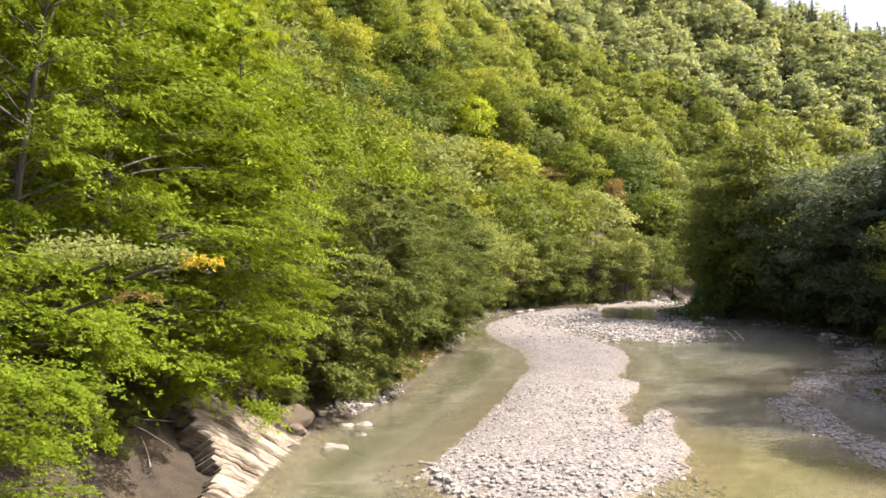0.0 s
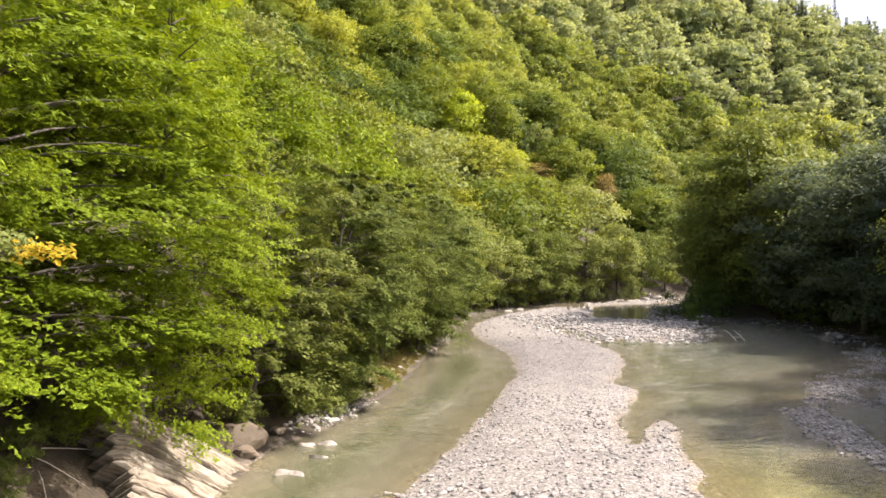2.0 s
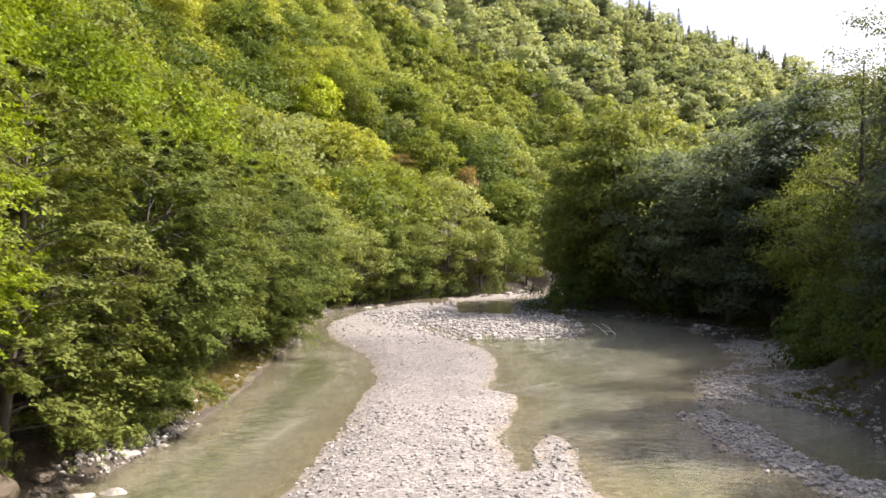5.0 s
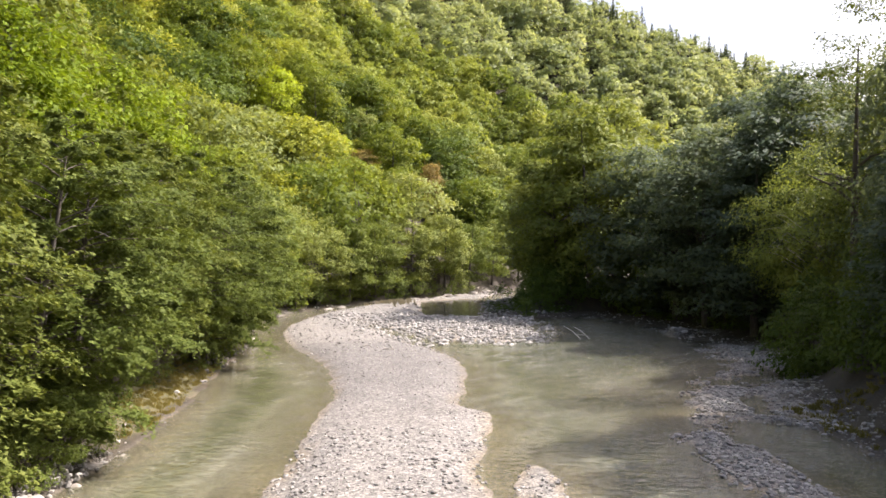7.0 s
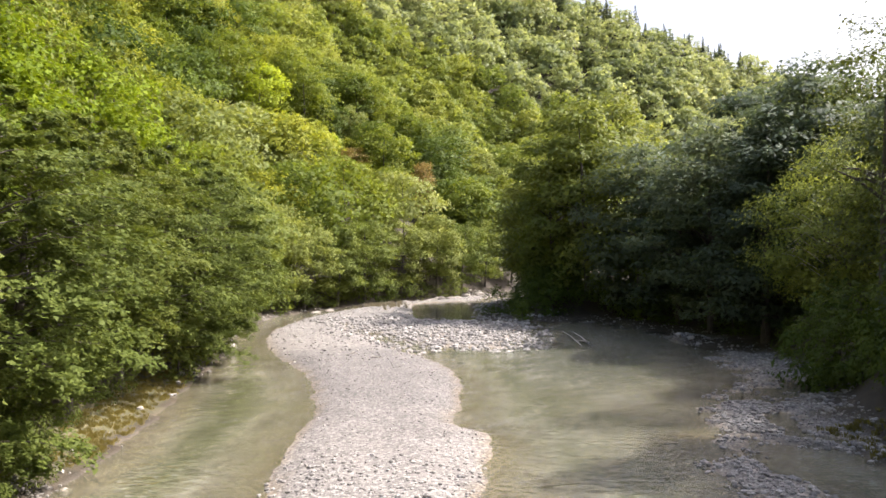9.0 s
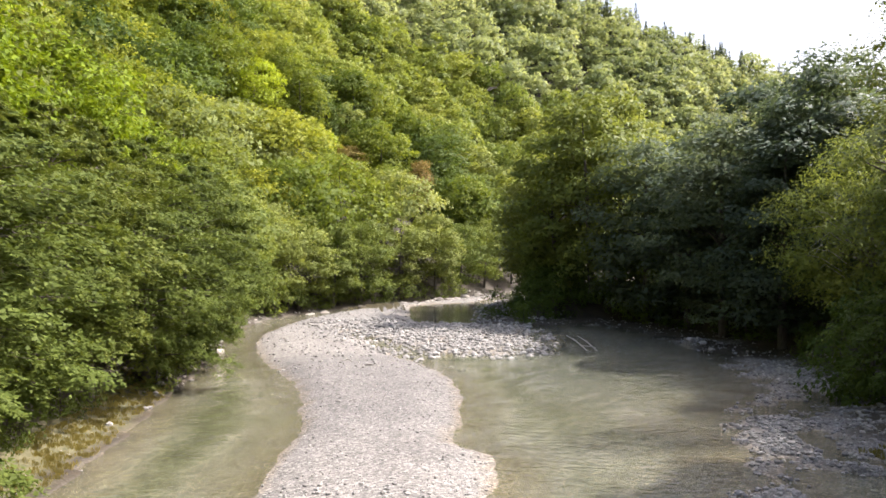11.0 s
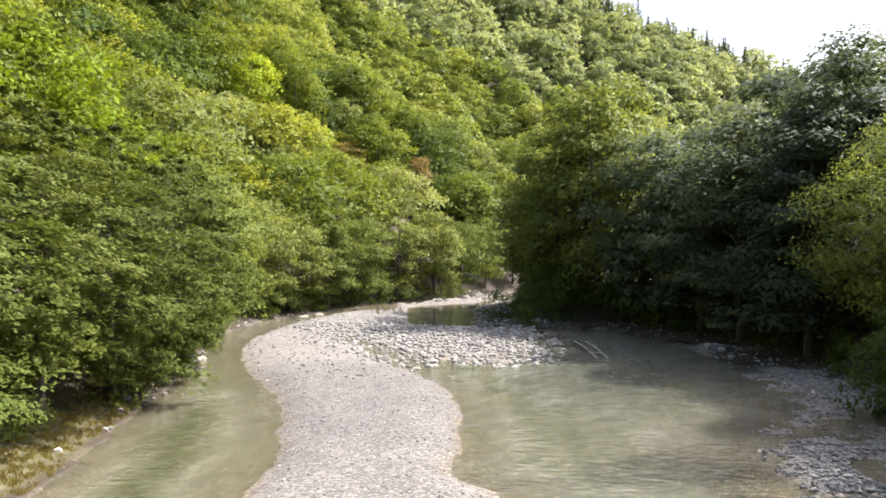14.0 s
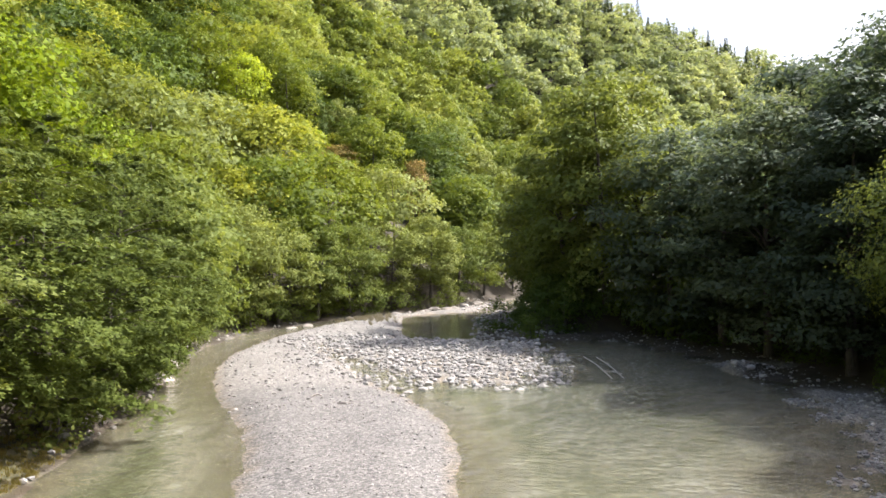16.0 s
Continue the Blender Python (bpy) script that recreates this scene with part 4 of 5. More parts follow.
for x, y, g, turn in ((-15.3, 24.6, 0.6, 0), (-14.7, 27.0, 0.7, 80), (-14.9, 30.2, 0.8, 160), (-16.3, 33.5, 0.9, 220), (-18.3, 44.5, 0.8, 300), (-16.9, 8.3, 0.34, 40), (-17.5, 10.4, 0.42, 130), (-15.9, 6.6, 0.3, 250)):
    grove.put(near_shrub, x, y, height(x, y) - 0.1, turn, (g, g))
GLADE = [(28.7, 57.4), (50, 65.2)]      # a gap in the wood through which the sun reaches the ash tree
right_back = [tree_model("terrace_tree", lobed_tree(s, 20, 5.0, 0.0, 2600, 0.76, 44, 0.8), LEAF_SHADE, "tree", "broad-leaved tree with shade-dark leaves deep in the terrace wood", "trees deep in the terrace wood") for s in (24, 25)]
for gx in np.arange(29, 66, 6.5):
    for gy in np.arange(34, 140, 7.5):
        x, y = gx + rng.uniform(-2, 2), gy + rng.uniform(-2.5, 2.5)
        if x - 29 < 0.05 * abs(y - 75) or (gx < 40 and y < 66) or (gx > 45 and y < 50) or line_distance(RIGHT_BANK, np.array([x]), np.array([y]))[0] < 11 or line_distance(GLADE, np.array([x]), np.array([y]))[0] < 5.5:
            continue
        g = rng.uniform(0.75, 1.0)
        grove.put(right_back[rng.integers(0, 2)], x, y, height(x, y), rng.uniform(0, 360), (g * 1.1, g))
# the lighter, lower tree over the gravel shore
light_tree = tree_model("ash_tree", lobed_tree(76, 12.5, 5.3, 0.4, 30000, 0.2, 70, 0.8, 14, 0.1, 1.1, 0.65, 0.26, True, 0.22), LEAF_ASH, "tree", "light green young ash tree with a bare twiggy flank", "")
grove.put(light_tree, 28.7, 57.4, height(28.7, 57.4), 75, (0.94, 0.98))
for k in range(9):
    a = 0.5 * math.sin(2.3 * k)
    z0 = 3.6 + 0.42 * k
    tip = Vector((-5.6 + 0.5 * math.cos(1.7 * k), -1.6 + 2.0 * a, z0 + 0.5 + 0.8 * math.sin(1.1 * k)))
    twig = mesh_of("bare_twig", *tube([(-2.6, -0.5 + a, z0), (-4.2, -1.0 + 1.5 * a, z0 + 0.9), tuple(tip)], [0.026, 0.019, 0.007], 5), [DEADWOOD], True)
    twig.transform(pose(0, 0, 0, 0, 0, -75))
    under("bare_twig", twig, light_tree, "bleached bare twig")
slender = tree_model("slender_tree", lobed_tree(27, 21.5, 3.3, 2.0, 9500, 0.19, 70, 0.7, 10, 0.1, 1.1, 0.6, 0.45), LEAF_ALDER, "tree", "tall slender tree with a thin airy crown", "")
grove.put(slender, 24.6, 47, height(24.6, 47), 10, (1.0, 1.0))

# Dark leaves put the shade it hangs in into the colour.
hanging = tree_model("overhanging_tree", fanned_tree(28, 6.5, 4.2, 1.6, 34, 16, 26, 0.15, 0.75, "alder", 0.35, 0.06), LEAF_DEEP_SHADED, "tree", "small tree drooping its shade-darkened boughs over the gravel shore", "")
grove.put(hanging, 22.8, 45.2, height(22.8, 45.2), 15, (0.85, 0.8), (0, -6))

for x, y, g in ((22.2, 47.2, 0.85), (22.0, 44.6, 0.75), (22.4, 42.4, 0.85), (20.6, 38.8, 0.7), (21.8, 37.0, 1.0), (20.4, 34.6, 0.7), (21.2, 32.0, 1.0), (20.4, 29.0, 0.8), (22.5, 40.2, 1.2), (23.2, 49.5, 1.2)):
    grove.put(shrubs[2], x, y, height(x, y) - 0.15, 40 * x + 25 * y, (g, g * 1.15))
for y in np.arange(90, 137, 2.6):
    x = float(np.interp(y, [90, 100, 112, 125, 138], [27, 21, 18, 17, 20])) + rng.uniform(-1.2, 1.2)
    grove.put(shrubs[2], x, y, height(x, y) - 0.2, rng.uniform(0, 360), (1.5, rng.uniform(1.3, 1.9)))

# low growth along both banks
for k, (line, lo, hi, step, off) in enumerate(((LEFT_BANK, 54, 150, 4.2, -1.1), (RIGHT_BANK, 10, 132, 4.6, 7.6), (RIGHT_BANK, 20, 132, 3.4, 10.0))):
    pts = np.array(line, float)
    seg = np.hypot(*np.diff(pts, axis=0).T)
    run = np.concatenate([[0], np.cumsum(seg)])
    for q in np.arange(0, run[-1], step):
        q2 = q + rng.uniform(-1.2, 1.2)
        x, y = np.interp(q2, run, pts[:, 0]), np.interp(q2, run, pts[:, 1])
        if not lo < y < hi:
            continue
        t = np.array([np.interp(q2 + 0.5, run, pts[:, 0]) - x, np.interp(q2 + 0.5, run, pts[:, 1]) - y])
        t /= np.hypot(*t) + 1e-9
        o = (1.0, 5.9, 9.2)[k] + rng.uniform(-0.4, 1.2)
        x, y = (x - t[1] * o, y + t[0] * o)
        if inside(CHANNEL, np.array([x]), np.array([y]))[0]:
            continue
        if k == 1 and 26 < y < 47:
            continue
        g = rng.uniform(0.55, 1.15) * ((0.6, 0.6, 1.25)[k] if k and y > 86 else 0.75 if k else 1.0)
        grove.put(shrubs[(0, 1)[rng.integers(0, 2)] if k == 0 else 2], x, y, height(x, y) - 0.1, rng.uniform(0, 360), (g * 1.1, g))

# second rows and the hillside
row_two = [tree_model("hillside_beech", lobed_tree(s, 15.5, 5.6, 0.3, 8500, 0.31, 64, fl, 0, 0.12, wd), lf, "tree", "green broad-leaved tree on the steep slope", "trees on the lower slope")
           for s, fl, wd, lf in ((31, 0.65, 1.15, LEAF_BEECH), (32, 0.85, 1.0, LEAF_ALDER), (33, 0.65, 1.15, LEAF_BEECH))]
mid_hill = [tree_model("hillside_tree", lobed_tree(s, 14.5, 6.2, 0.0, 5000, 0.46, 66, fl, 0, 0.08, wd, 0.85, 0.18, True, 0.28, (0.55, 0.97)), LEAF_FAR, "tree", "sunlit broad-leaved tree on the wooded hillside", "trees on the hillside")
            for s, fl, wd in ((41, 0.75, 1.1), (42, 0.65, 1.15), (43, 0.9, 1.0), (44, 0.7, 1.1))]
mid_pale = [with_leaf(m, LEAF_PALE, "pale_hillside_tree", "pale grey-green tree on the wooded hillside", "tree", "trees on the hillside") for m in mid_hill[:2]]
mid_dark = [with_leaf(m, LEAF_DEEP_SHADED, "dark_hillside_tree", "dark green tree on the wooded hillside", "tree", "trees on the hillside") for m in mid_hill[1:3]]
mid_yellow = with_leaf(mid_hill[0], LEAF_YELLOW, "yellow_green_tree", "bright yellow-green tree among darker crowns", "tree", "")
mid_rust = with_leaf(mid_hill[1], LEAF_RUST, "rusty_tree", "rusty orange autumn tree at the foot of the hillside", "tree", "rusty trees")
far_shapes = [lobed_tree(s, 13.0, 4.7, 0.0, 1250, 0.57, 38, 0.85, 0, 0.06, 1.15, 0.9, 0.14, True, 0.22, (0.66, 0.95))[2:] for s in (51, 52, 53)]
rim_shapes = [lobed_tree(s, 13, 4.5, 0.0, 760, 0.7, 30, 0.85, 0, 0.06, 1.15, 0.9, 0.14, True, 0.22, (0.66, 0.95))[2:] for s in (54, 55, 56)]
far_spruce = [spruce_tree(s, 11, 2.2, 15, 3, 0.78)[2] for s in (61, 62)]

# single trees that stand out by their colour: model, x, y, height of the top, width
singles = [(mid_yellow, -40.8, 176, 51.5, 0.95), (mid_rust, -20.6, 182, 33.8, 0.66), (mid_rust, -3.9, 184, 30, 0.55), (mid_yellow, -26.0, 183, 33.0, 0.42)]
for model, x, y, top, w in singles:
    g = height(x, y)
    grove.put(model, x, y, g, 30, (w, max(top - g, 5.0) / 13.0))

EYE = np.array([0.0, 6.0])
far_dark, stands = [], {"slope": ([], [], []), "far": ([], [], [])}
spots = []
for far, dx, dy in ((False, 10.4, 8.0), (True, 7.4, 6.0)):
    for j, gy in enumerate(np.arange(-30, 430, dy)):
        for gx in np.arange(-150, 270, dx):
            x, y = gx + dx / 2 * (j % 2) + rng.uniform(-0.38, 0.38) * dx, gy + rng.uniform(-0.42, 0.42) * dy
            if (math.hypot(x - EYE[0], y - EYE[1]) > 212) == far:
                spots.append((x, y))
spots = np.array(spots)
sz = plan(spots[:, 0], spots[:, 1])[0]
sd = line_distance(LEFT_BANK, spots[:, 0], spots[:, 1])
sdr = line_distance(RIGHT_BANK, spots[:, 0], spots[:, 1])
in_chan = inside(CHANNEL, spots[:, 0], spots[:, 1])
count = [0, 0, 0]
for (x, y), z, d, dr, wet_here in zip(spots, sz, sd, sdr, in_chan):
    if wet_here or d > dr or d < 9.0:
        continue
    rel = np.array([x, y]) - EYE
    dist = math.hypot(*rel)
    bearing = math.degrees(math.atan2(rel[0], rel[1]))
    if bearing > 36 or bearing < (-105 if dist < 45 else -60 if dist < 60 else -46 if dist < 110 else -36):
        continue
    if d > 60 and 0.68 * d + 0.0017 * d * d > max(40, 120 - 0.5 * (x - 74)) + 16:
        continue
    if bearing > 22 and (z + 16 - 8) / dist < 0.19:
        continue
    if any(math.hypot(x - q[1], y - q[2]) < 4.2 for q in singles):
        continue
    grow = rng.uniform(0.82, 1.4)
    if any(float(line_distance([(q[1], q[2]), (q[1] * 0.88, q[2] * 0.88)], np.array([x]), np.array([y]))[0]) < 7.0 for q in singles):
        grow = rng.uniform(0.5, 0.6)
    turn = rng.uniform(0, 360)
    if dist < 98:
        count[0] += 1
        grove.put(row_two[rng.integers(0, 3)], x, y, z, turn, (grow * rng.uniform(0.9, 1.1), grow))
    elif dist < 212:
        count[1] += 1
        luck, patch = rng.random(), float(waves(np.array([x]), np.array([y]), 34, 71)[0])
        pick = mid_pale if patch < -0.35 and luck < 0.55 and dist > 120 else mid_dark if (patch > 0.3 and luck < 0.6) or luck < 0.05 or math.hypot(x + 30, y - 202) < 8 or math.hypot(x + 52, y - 150) < 9 or math.hypot(x - 4, y - 200) < 9 else mid_hill
        grove.put(pick[rng.integers(0, len(pick))], x, y, z, turn, (grow * rng.uniform(0.9, 1.15), grow))
    else:
        count[2] += 1
        ca, sa = math.cos(turn), math.sin(turn)
        rim = z > max(40, 120 - 0.5 * (x - 74)) - 14
        shape = (far_shapes if dist < 265 else rim_shapes)[rng.integers(0, 3)]
        (v, f), q = shape
        grow *= 0.58 if rim else 1.0
        w = np.stack([v[:, 0] * ca - v[:, 1] * sa, v[:, 0] * sa + v[:, 1] * ca, v[:, 2]], 1) * grow + (x, y, z)
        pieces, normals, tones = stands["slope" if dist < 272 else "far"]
        pieces.append((w, f))
        normals.append(np.stack([q[:, 0] * ca - q[:, 1] * sa, q[:, 0] * sa + q[:, 1] * ca, q[:, 2]], 1))
        tones.append(np.full(len(w), np.clip(0.5 + 0.38 * float(waves(np.array([x]), np.array([y]), 45, 72)[0]) + rng.uniform(-0.35, 0.35), 0, 1)))
        for _ in range(int(rng.integers(2, 5)) if rim else 1 if rng.random() < 0.05 else 0):
            v, f = far_spruce[rng.integers(0, 2)]
            far_dark.append((v * rng.uniform(0.5, 1.05) + (x + rng.uniform(-4, 4), y + rng.uniform(-4, 4), z), f))
print("hillside", count)
for stand, name, leaf, label in (("slope", "slope_woodland", LEAF_SLOPE, "sunlit broad-leaved woodland high on the slope"), ("far", "far_woodland", LEAF_HAZED, "distant broad-leaved woodland covering the mountainside, haze put into its pale leaf colour")):
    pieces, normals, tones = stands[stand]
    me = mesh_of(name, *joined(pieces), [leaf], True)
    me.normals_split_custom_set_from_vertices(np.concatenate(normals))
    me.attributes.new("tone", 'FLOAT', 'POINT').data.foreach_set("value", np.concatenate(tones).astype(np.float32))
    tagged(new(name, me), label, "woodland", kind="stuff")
ridge_wood = new("ridge_spruces", mesh_of("ridge_spruces", *joined(far_dark), [LEAF_SPRUCE]))
tagged(ridge_wood, "dark spruces along the distant ridge", "woodland", kind="stuff")


# ================= rocks, logs, grass =================
def rock_outcrop():
    """Bedded rock that dips into the water: slanting slabs side by side, each standing a little proud of the next."""
    top = tagged(new("rock_outcrop"), "pale bedded rock slabs dipping into the river under beeches", "rock")
    g = np.random.default_rng(8)
    bank_y, bank_x = [p[1] for p in LEFT_BANK[3:8]], [p[0] for p in LEFT_BANK[3:8]]
    q = 8.6
    while q < 18.3:
        wide = g.uniform(0.12, 0.45)
        proud, back, cut = g.uniform(-0.05, 0.06), g.uniform(0.88, 1.04) * float(np.interp(q, [9, 11.4, 12.8, 16, 18.3], [0.16, 0.22, 0.36, 0.7, 0.97])), g.uniform(-0.1, 0.15)
        n = max(3, int(wide / 0.1))
        rings = []
        for k in range(n + 1):
            e = k / n
            ridge = proud + 0.2 * e * wide - (0.05 if k in (0, n) else 0.0)
            ring = []
            ts = np.linspace(0, back, 18)
            for t in ts:
                a = 0.1 + cut * 0.6 - 4.7 * t
                y = q + e * wide + 1.05 * (a - 0.5) - 1.2
                bx = float(np.interp(y, bank_y, bank_x))
                rough = 0.1 * noise.noise((q + e, a * 1.6, 2.0)) + 0.06 * noise.noise((y * 3, a * 3, 7.0)) + (0.05 if noise.noise((q * 3.1, a * 0.9, 4.0)) > 0.1 else 0.0)
                h = 3.5 * t + 0.3 * math.sin(2.6 * t) - 0.12 - 0.5 * max(0.0, t / back - 0.8) ** 1.5 * back / 0.18
                ring.append((bx + a + 0.6 * (ridge + rough), y, h + 0.72 * (ridge + rough)))
            x1, y1, z1 = ring[-1]
            x0, y0, z0 = ring[0]
            ring += [(x1 - 1.4, y1 + 0.1, z1 - 0.9), (x1 - 1.2, y1, -1.0), (x0 + 0.3, y0, -1.0)]
            rings.append(ring)
        v = np.array(rings)
        m = v.shape[1]
        i = np.arange((n + 1) * m).reshape(n + 1, m)
        jn = np.roll(i, -1, 1)
        f = np.stack([i[:-1], jn[:-1], jn[1:], i[1:]], -1).reshape(-1, 4)
        c0, c1 = len(v.reshape(-1, 3)), len(v.reshape(-1, 3)) + 1
        pts = np.concatenate([v.reshape(-1, 3), v[:1].mean(1), v[-1:].mean(1)])
        caps = [(c0, i[0, (b + 1) % m], i[0, b], i[0, b]) for b in range(m)] + [(c1, i[-1, b], i[-1, (b + 1) % m], i[-1, (b + 1) % m]) for b in range(m)]
        tri = np.array([c[:3] for c in caps])
        quads = np.concatenate([f[:, [0, 1, 2]], f[:, [0, 2, 3]], tri])
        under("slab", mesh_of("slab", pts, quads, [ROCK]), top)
        q += wide * 0.97
    return top


rock_outcrop()


def chipped(g):
    """A boulder with a few broken faces."""
    v, f = lumpy(ICO3, g, 0.22, 1.2)
    for _ in range(9):
        n = g.normal(size=3)
        n /= np.linalg.norm(n)
        over = np.maximum(v @ n - g.uniform(0.62, 0.9), 0)
        v = v - 0.92 * over[:, None] * n
    v = v + 0.02 * g.normal(size=v.shape)
    return v, f


boulder_shapes = [mesh_of("boulder", *chipped(rng), [mt]) for mt in (BOULDER, BOULDER, BROWN_BOULDER)]


def boulder(k, x, y, r, sx, sz, turn, label, group, sink=0.25, crest=None):
    """A boulder part sunk in the ground, or one that stands on the river bed up to a crest above the water."""
    ob = new("boulder", boulder_shapes[k])
    z = max(height(x, y), -0.35)
    if crest is not None:
        sz = (crest - height(x, y) + 0.1) / (1.6 * r)
        z, sink = crest - 0.8 * r * sz, 0.5
    ob.matrix_world = pose(x, y, z + r * sz * (1 - 2 * sink) * 0.6, 0, 0, turn) @ Matrix.Diagonal((r * sx, r, r * sz, 1))
    return tagged(ob, label, "boulder", group)


boulder(2, -15.5, 18.8, 1.25, 1.35, 0.78, 65, "large brown angular boulder at the foot of the bank", "boulders under the bank")
boulder(2, -14.9, 21.6, 0.4, 1.3, 0.6, 100, "brown boulder at the water's edge", "boulders under the bank")
boulder(2, -14.5, 17.9, 0.5, 1.1, 0.8, 160, "brown boulder at the water's edge", "boulders under the bank")
for x, y, r, sx, turn in ((-13.1, 20.9, 0.42, 1.2, 20), (-12.2, 21.1, 0.42, 1.5, 170), (-11.6, 19.0, 0.36, 1.5, 10), (-12.1, 16.4, 0.42, 1.3, 40), (-11.6, 16.3, 0.36, 1.6, 165),
                          (-13.7, 25.5, 0.3, 1.4, 70), (-13.3, 27.5, 0.27, 1.5, 130), (-13.6, 29.5, 0.3, 1.4, 5), (-13.4, 31.5, 0.22, 1.5, 90)):
    boulder(int(rng.integers(0, 2)), x, y, r, sx, 0.5, turn, "flat pale boulder in shallow water by the bank", "pale boulders by the bank", crest=0.11 if y < 22 else None)
for k in range(26):
    q = rng.uniform(0, 1)
    x = float(np.interp(q, [0, 0.35, 0.6, 1], [-19, -6, 3, 15])) + rng.uniform(-0.6, 0.9)
    y = float(np.interp(q, [0, 0.35, 0.6, 1], [115.5, 138, 144.5, 166])) + rng.uniform(-2.2, -0.4)
    boulder(int(rng.integers(0, 2)), x, y, rng.uniform(0.35, 1.0), rng.uniform(1, 1.6), 0.6, rng.uniform(0, 360), "sunlit pale boulder along the far bank", "boulders on the far bank")
for x, y, r in ((20.9, 71.2, 0.26), (21.9, 70.8, 0.3), (21.5, 73.2, 0.24), (-21.3, 80.5, 0.6), (-19.2, 73.5, 0.5), (22.0, 69.2, 0.22)):
    boulder(1, x, y, r, 1.2, 0.7, r * 400, "grey boulder on the shaded shore", "boulders on the shores")


def log_thing(path, radii, label):
    v, f = tube(path, radii, 7)
    return tagged(new("driftwood_log", mesh_of("driftwood_log", v, f, [DEADWOOD], True)), label, "log", "stranded logs")


log_thing([(12.0, 79.2, 0.35), (12.1, 75, 0.3), (12.1, 70.2, 0.03)], [0.036, 0.046, 0.054], "bleached pole stranded in the shallows")
log_thing([(13.0, 79.0, 0.3), (13.0, 75, 0.27), (12.9, 70.0, 0.02)], [0.034, 0.044, 0.05], "bleached pole stranded in the shallows")
log_thing([(12.0, 72.8, 0.16), (12.6, 71.9, 0.2), (13.1, 71.3, 0.12)], [0.036, 0.044, 0.03], "short bleached branch across the stranded poles")
for x, y, long, turn in ((-16.2, 9.0, 1.8, 20), (-16.8, 10.6, 2.4, 75), (-15.6, 7.8, 1.4, 140)):
    ca, sa = 0.5 * long * math.cos(radians(turn)), 0.5 * long * math.sin(radians(turn))
    log_thing([(x + e * ca, y + e * sa + 0.1 * (1 - e * e), height(x + e * ca, y + e * sa) + 0.05 + 0.08 * (1 + e)) for e in (-1, -0.3, 0.4, 1)], [0.024, 0.02, 0.014, 0.006], "dead branch lying on the shaded earth bank")
log_thing([(-5.4, 61.3, 0.44), (-5.0, 61.0, 0.5), (-4.6, 61.1, 0.44)], [0.04, 0.07, 0.03], "short dark stick lying on the gravel bar")
log_thing([(-7.2, 63.6, 0.44), (-6.9, 63.9, 0.5), (-6.6, 63.7, 0.44)], [0.04, 0.06, 0.03], "short dark stick lying on the gravel bar")


def grass_patch(name, spots_xy, per, tall, mat, label):
    v, f = [], []
    for x, y in spots_xy:
        z = height(x, y)
        for _ in range(per):
            a, r = rng.uniform(0, 6.283), rng.uniform(0, 0.22)
            bx, by = x + r * math.cos(a), y + r * math.sin(a)
            h, w = tall * rng.uniform(0.5, 1.2), 0.025
            lx, ly = h * 0.5 * math.cos(a) * rng.uniform(0.2, 1), h * 0.5 * math.sin(a) * rng.uniform(0.2, 1)
            n = len(v)
            v += [(bx - w * math.sin(a), by + w * math.cos(a), z - 0.03), (bx + w * math.sin(a), by - w * math.cos(a), z - 0.03),
                  (bx + lx * 0.5 + w * 0.7, by + ly * 0.5, z + h * 0.65), (bx + lx, by + ly, z + h)]
            f.append((n, n + 1, n + 2, n + 3))
    return tagged(new(name, mesh_of(name, v, f, [mat])), label, "grass", kind="stuff")


DRY_GRASS = leaf_material("dry_grass", (0.17, 0.155, 0.11), (0.23, 0.21, 0.155), (0.3, 0.275, 0.21), 0.15)
GREEN_GRASS = leaf_material("yellowing_grass", (0.11, 0.105, 0.03), (0.165, 0.145, 0.048), (0.22, 0.188, 0.075), 0.3)
shelf = [(float(np.interp(y, [35, 41, 50, 56], [-13.7, -14.2, -15.6, -16.4])) - rng.uniform(0.3, 3.2), y) for y in rng.uniform(33.5, 55, 420)]
grass_patch("bank_grass", shelf, 20, 0.15, GREEN_GRASS, "yellowing grass on the low bank shelf")
tufts = [(rng.normal(-9.5, 2.6), rng.normal(122, 3.2)) for _ in range(90)]
grass_patch("dry_grass_tufts", [t for t in tufts if height(*t) > 0.1], 26, 0.55, DRY_GRASS, "dry tan grass tufts on the far gravel")

weeds = [(cx + rng.normal(0, sx), cy + rng.normal(0, sy)) for cx, cy, sx, sy in ((17.2, 37.2, 0.9, 0.4), (16.4, 33.4, 0.5, 1.2), (18.6, 35.5, 0.9, 0.8)) for _ in range(40)]
grass_patch("shore_weeds", [t for t in weeds if height(*t) > 0.06], 22, 0.16, GREEN_GRASS, "yellow-green weeds on the shaded gravel shore")

# ================= stones =================
stone_models = [lumpy(ICO1, rng, 0.28, 1.5) for _ in range(9)]
OCTA = (np.array([(1, 0, 0), (0, 1, 0), (-1, 0, 0), (0, -1, 0), (0, 0, 1), (0, 0, -1)], float), np.array([(0, 1, 4), (1, 2, 4), (2, 3, 4), (3, 0, 4), (1, 0, 5), (2, 1, 5), (3, 2, 5), (0, 3, 5)]))
pebble_models = [lumpy(OCTA, rng, 0.3, 1.5) for _ in range(5)]
stone_meshes = [mesh_of("stone", v, f, [STONE_PIECE]) for v, f in stone_models[:6]]


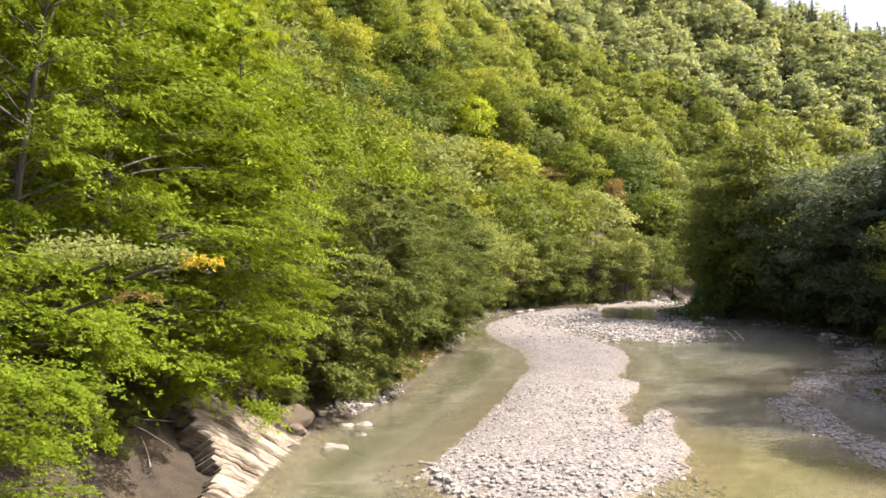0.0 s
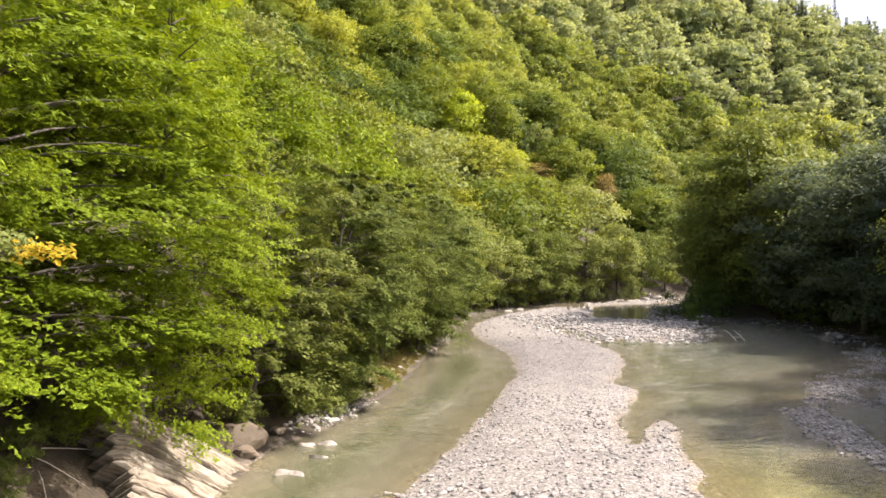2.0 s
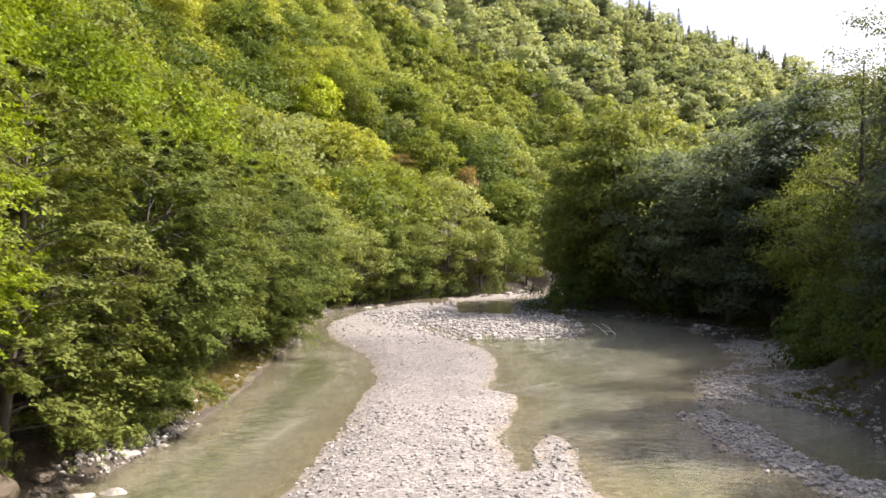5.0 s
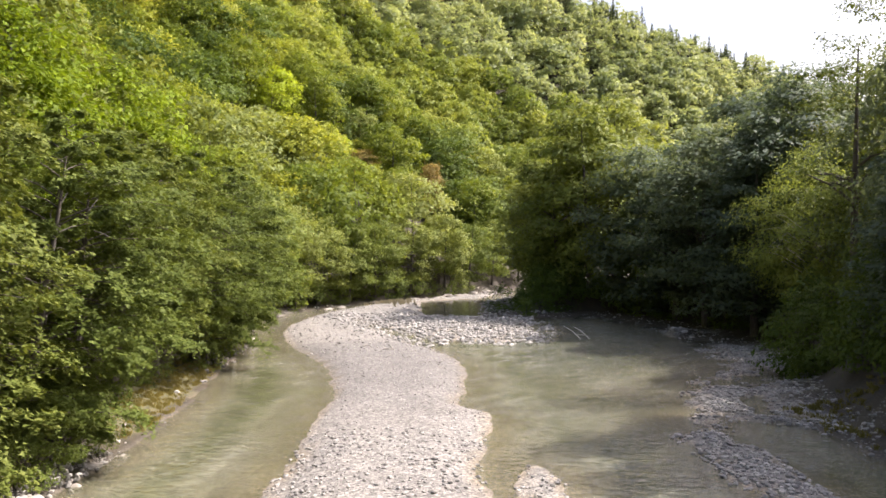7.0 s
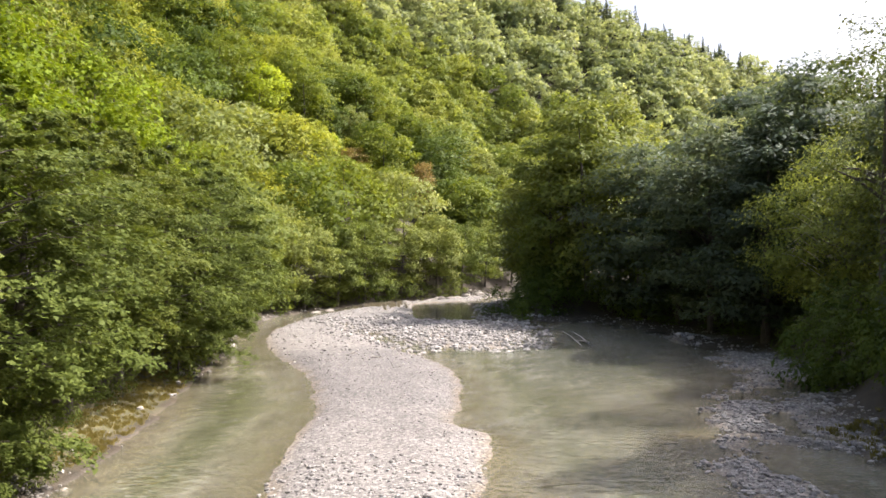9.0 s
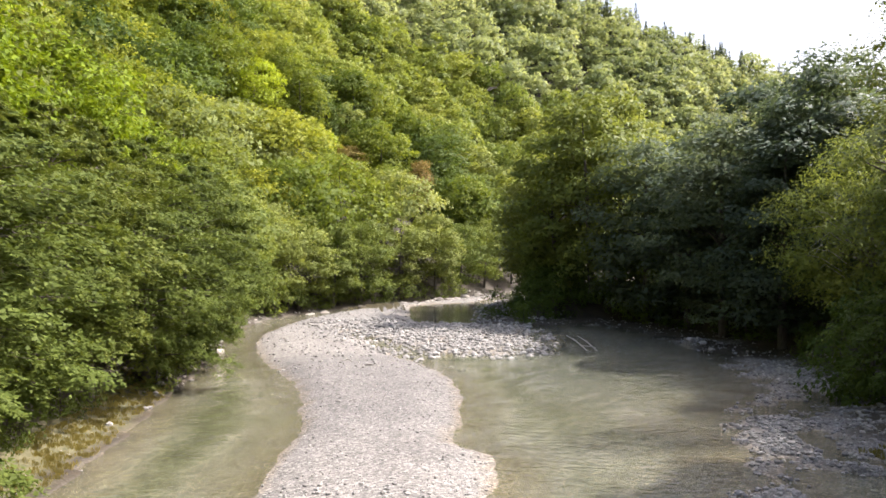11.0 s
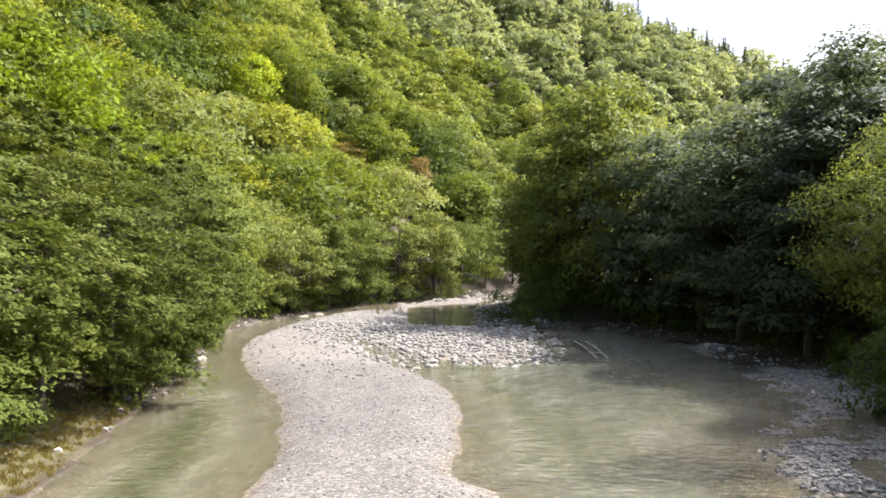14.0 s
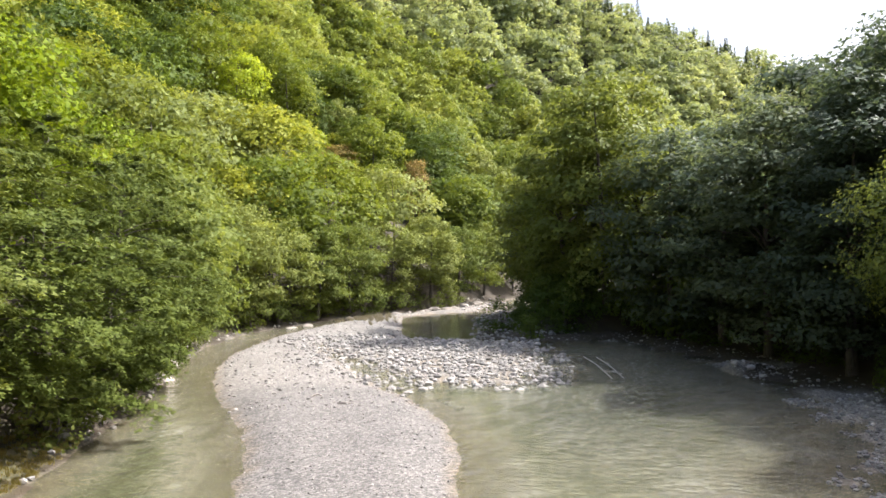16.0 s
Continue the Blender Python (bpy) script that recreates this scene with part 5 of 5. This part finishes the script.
def strew(n, box, r0, r1, test, skew=2.2):
    """Random places and radii for stones inside a box where test(x, y, z) holds."""
    x, y = rng.uniform(box[0], box[1], n), rng.uniform(box[2], box[3], n)
    z = plan(x, y)[0]
    keep = test(x, y, z)
    r = r0 + (r1 - r0) * rng.uniform(0, 1, n) ** skew
    return np.stack([x, y, z, r], 1)[keep]


def on_bar(x, y, z):
    return inside(BAR, x, y) & (z > -0.1)


beds = [
    strew(8500, (-8, 5, 8, 34), 0.02, 0.095, lambda x, y, z: (z > -0.12) & inside(BAR, x, y), 3.0),
    strew(4200, (-13, 3, 34, 64), 0.025, 0.07, on_bar, 3.0),
    strew(3500, (-20, 0, 60, 135), 0.035, 0.14, on_bar, 3.2),
    strew(9500, (-16, 14, 62, 103), 0.05, 0.25, lambda x, y, z: (signed(COBBLES, x, y) > -4.5 * rng.random(len(x)) ** 2) & (z > -0.3), 2.2),
    strew(380, (-13, 12, 63, 101), 0.16, 0.36, lambda x, y, z: (signed(COBBLES, x, y) > -3.5 * rng.random(len(x)) ** 2) & (z > -0.35), 1.6),
    strew(30000, (9, 27, 18, 98), 0.03, 0.13, lambda x, y, z: (z > -0.05) & (z < 0.75) & ((y < 62) | (rng.random(len(x)) < 0.12) | (np.hypot(x - 21.3, y - 72) < 3.2)) & ~inside(BAR, x, y) & (x > 9) & (line_distance(RIGHT_BANK, x, y) < 7.5), 3.4),
    strew(520, (-5, 14, 61, 74), 0.13, 0.34, lambda x, y, z: (signed(COBBLES, x, y) > -6.5 * rng.random(len(x))) & (signed(COBBLES, x, y) < 1) & (z > -0.5) & ~inside(BAR, x, y), 1.8),
    strew(8500, (9, 19.5, 15, 47), 0.03, 0.12, lambda x, y, z: (z > -0.06) & (np.minimum.reduce([line_distance(rib, x, y) / wide for rib, wide in RIBS]) < 1.1), 2.8),
    strew(2200, (-25, -10, 22, 120), 0.05, 0.22, lambda x, y, z: (z > -0.1) & (z < 0.55) & ~inside(BAR, x, y) & (line_distance(LEFT_BANK, x, y) < 1.6) & ((y < 34) | (y > 55) | (rng.random(len(x)) < 0.2)), 2.2),
    strew(1200, (4, 16, 98, 165), 0.06, 0.28, lambda x, y, z: (z > -0.1) & (z < 1.2), 2.0),
    strew(700, (-15.2, -12.5, 22.5, 31.5), 0.035, 0.14, lambda x, y, z: (z > -0.15) & (z < 0.5), 2.2),
    strew(900, (-9, 6, 6, 15), 0.05, 0.17, lambda x, y, z: (z > -0.3), 2.0),
]
stones = np.concatenate(beds)
near_pick = (stones[:, 1] > 11) & (stones[:, 1] < 32) & (stones[:, 0] > -8) & (stones[:, 0] < 5) & (stones[:, 3] > 0.045)
singles_i = np.flatnonzero(near_pick)[:300]
rest = np.ones(len(stones), bool)
rest[singles_i] = False
vs, fs, total = [], [], 0
which = rng.integers(0, len(stone_models), len(stones))
small = stones[:, 3] < 0.06
lots = [(m, stones[rest & ~small & (which == k)]) for k, m in enumerate(stone_models)]
lots += [(m, stones[rest & small & (which % 5 == k)]) for k, m in enumerate(pebble_models)]
for (v, f), some in lots:
    m = len(some)
    a = rng.uniform(0, 6.283, m)
    ca, sa = np.cos(a)[:, None], np.sin(a)[:, None]
    sx = rng.uniform(0.9, 1.45, m)[:, None]
    sz2 = rng.uniform(0.6, 0.95, m)[:, None]
    px, py, pz = v[None, :, 0] * sx, v[None, :, 1], v[None, :, 2] * sz2
    r = some[:, 3][:, None]
    w = np.stack([(px * ca - py * sa) * r + some[:, 0][:, None], (px * sa + py * ca) * r + some[:, 1][:, None], pz * r + some[:, 2][:, None] + 0.25 * r * sz2], -1)
    vs.append(w.reshape(-1, 3))
    fs.append((f[None] + (np.arange(m) * len(v))[:, None, None]).reshape(-1, 3) + total)
    total += m * len(v)
tagged(new("loose_stones", mesh_of("loose_stones", np.concatenate(vs), np.concatenate(fs), [STONE])), "loose grey and cream river stones on bars and shores", "stones", kind="stuff")
print("stones", len(stones))
for k in singles_i:
    x, y, z, r = stones[k]
    ob = new("stone", stone_meshes[int(which[k]) % 6])
    ob.parent = ground
    ob.matrix_basis = pose(x, y, z + 0.2 * r, 0, 0, float(rng.uniform(0, 360))) @ Matrix.Diagonal((r * 1.2, r, r * 0.65, 1))
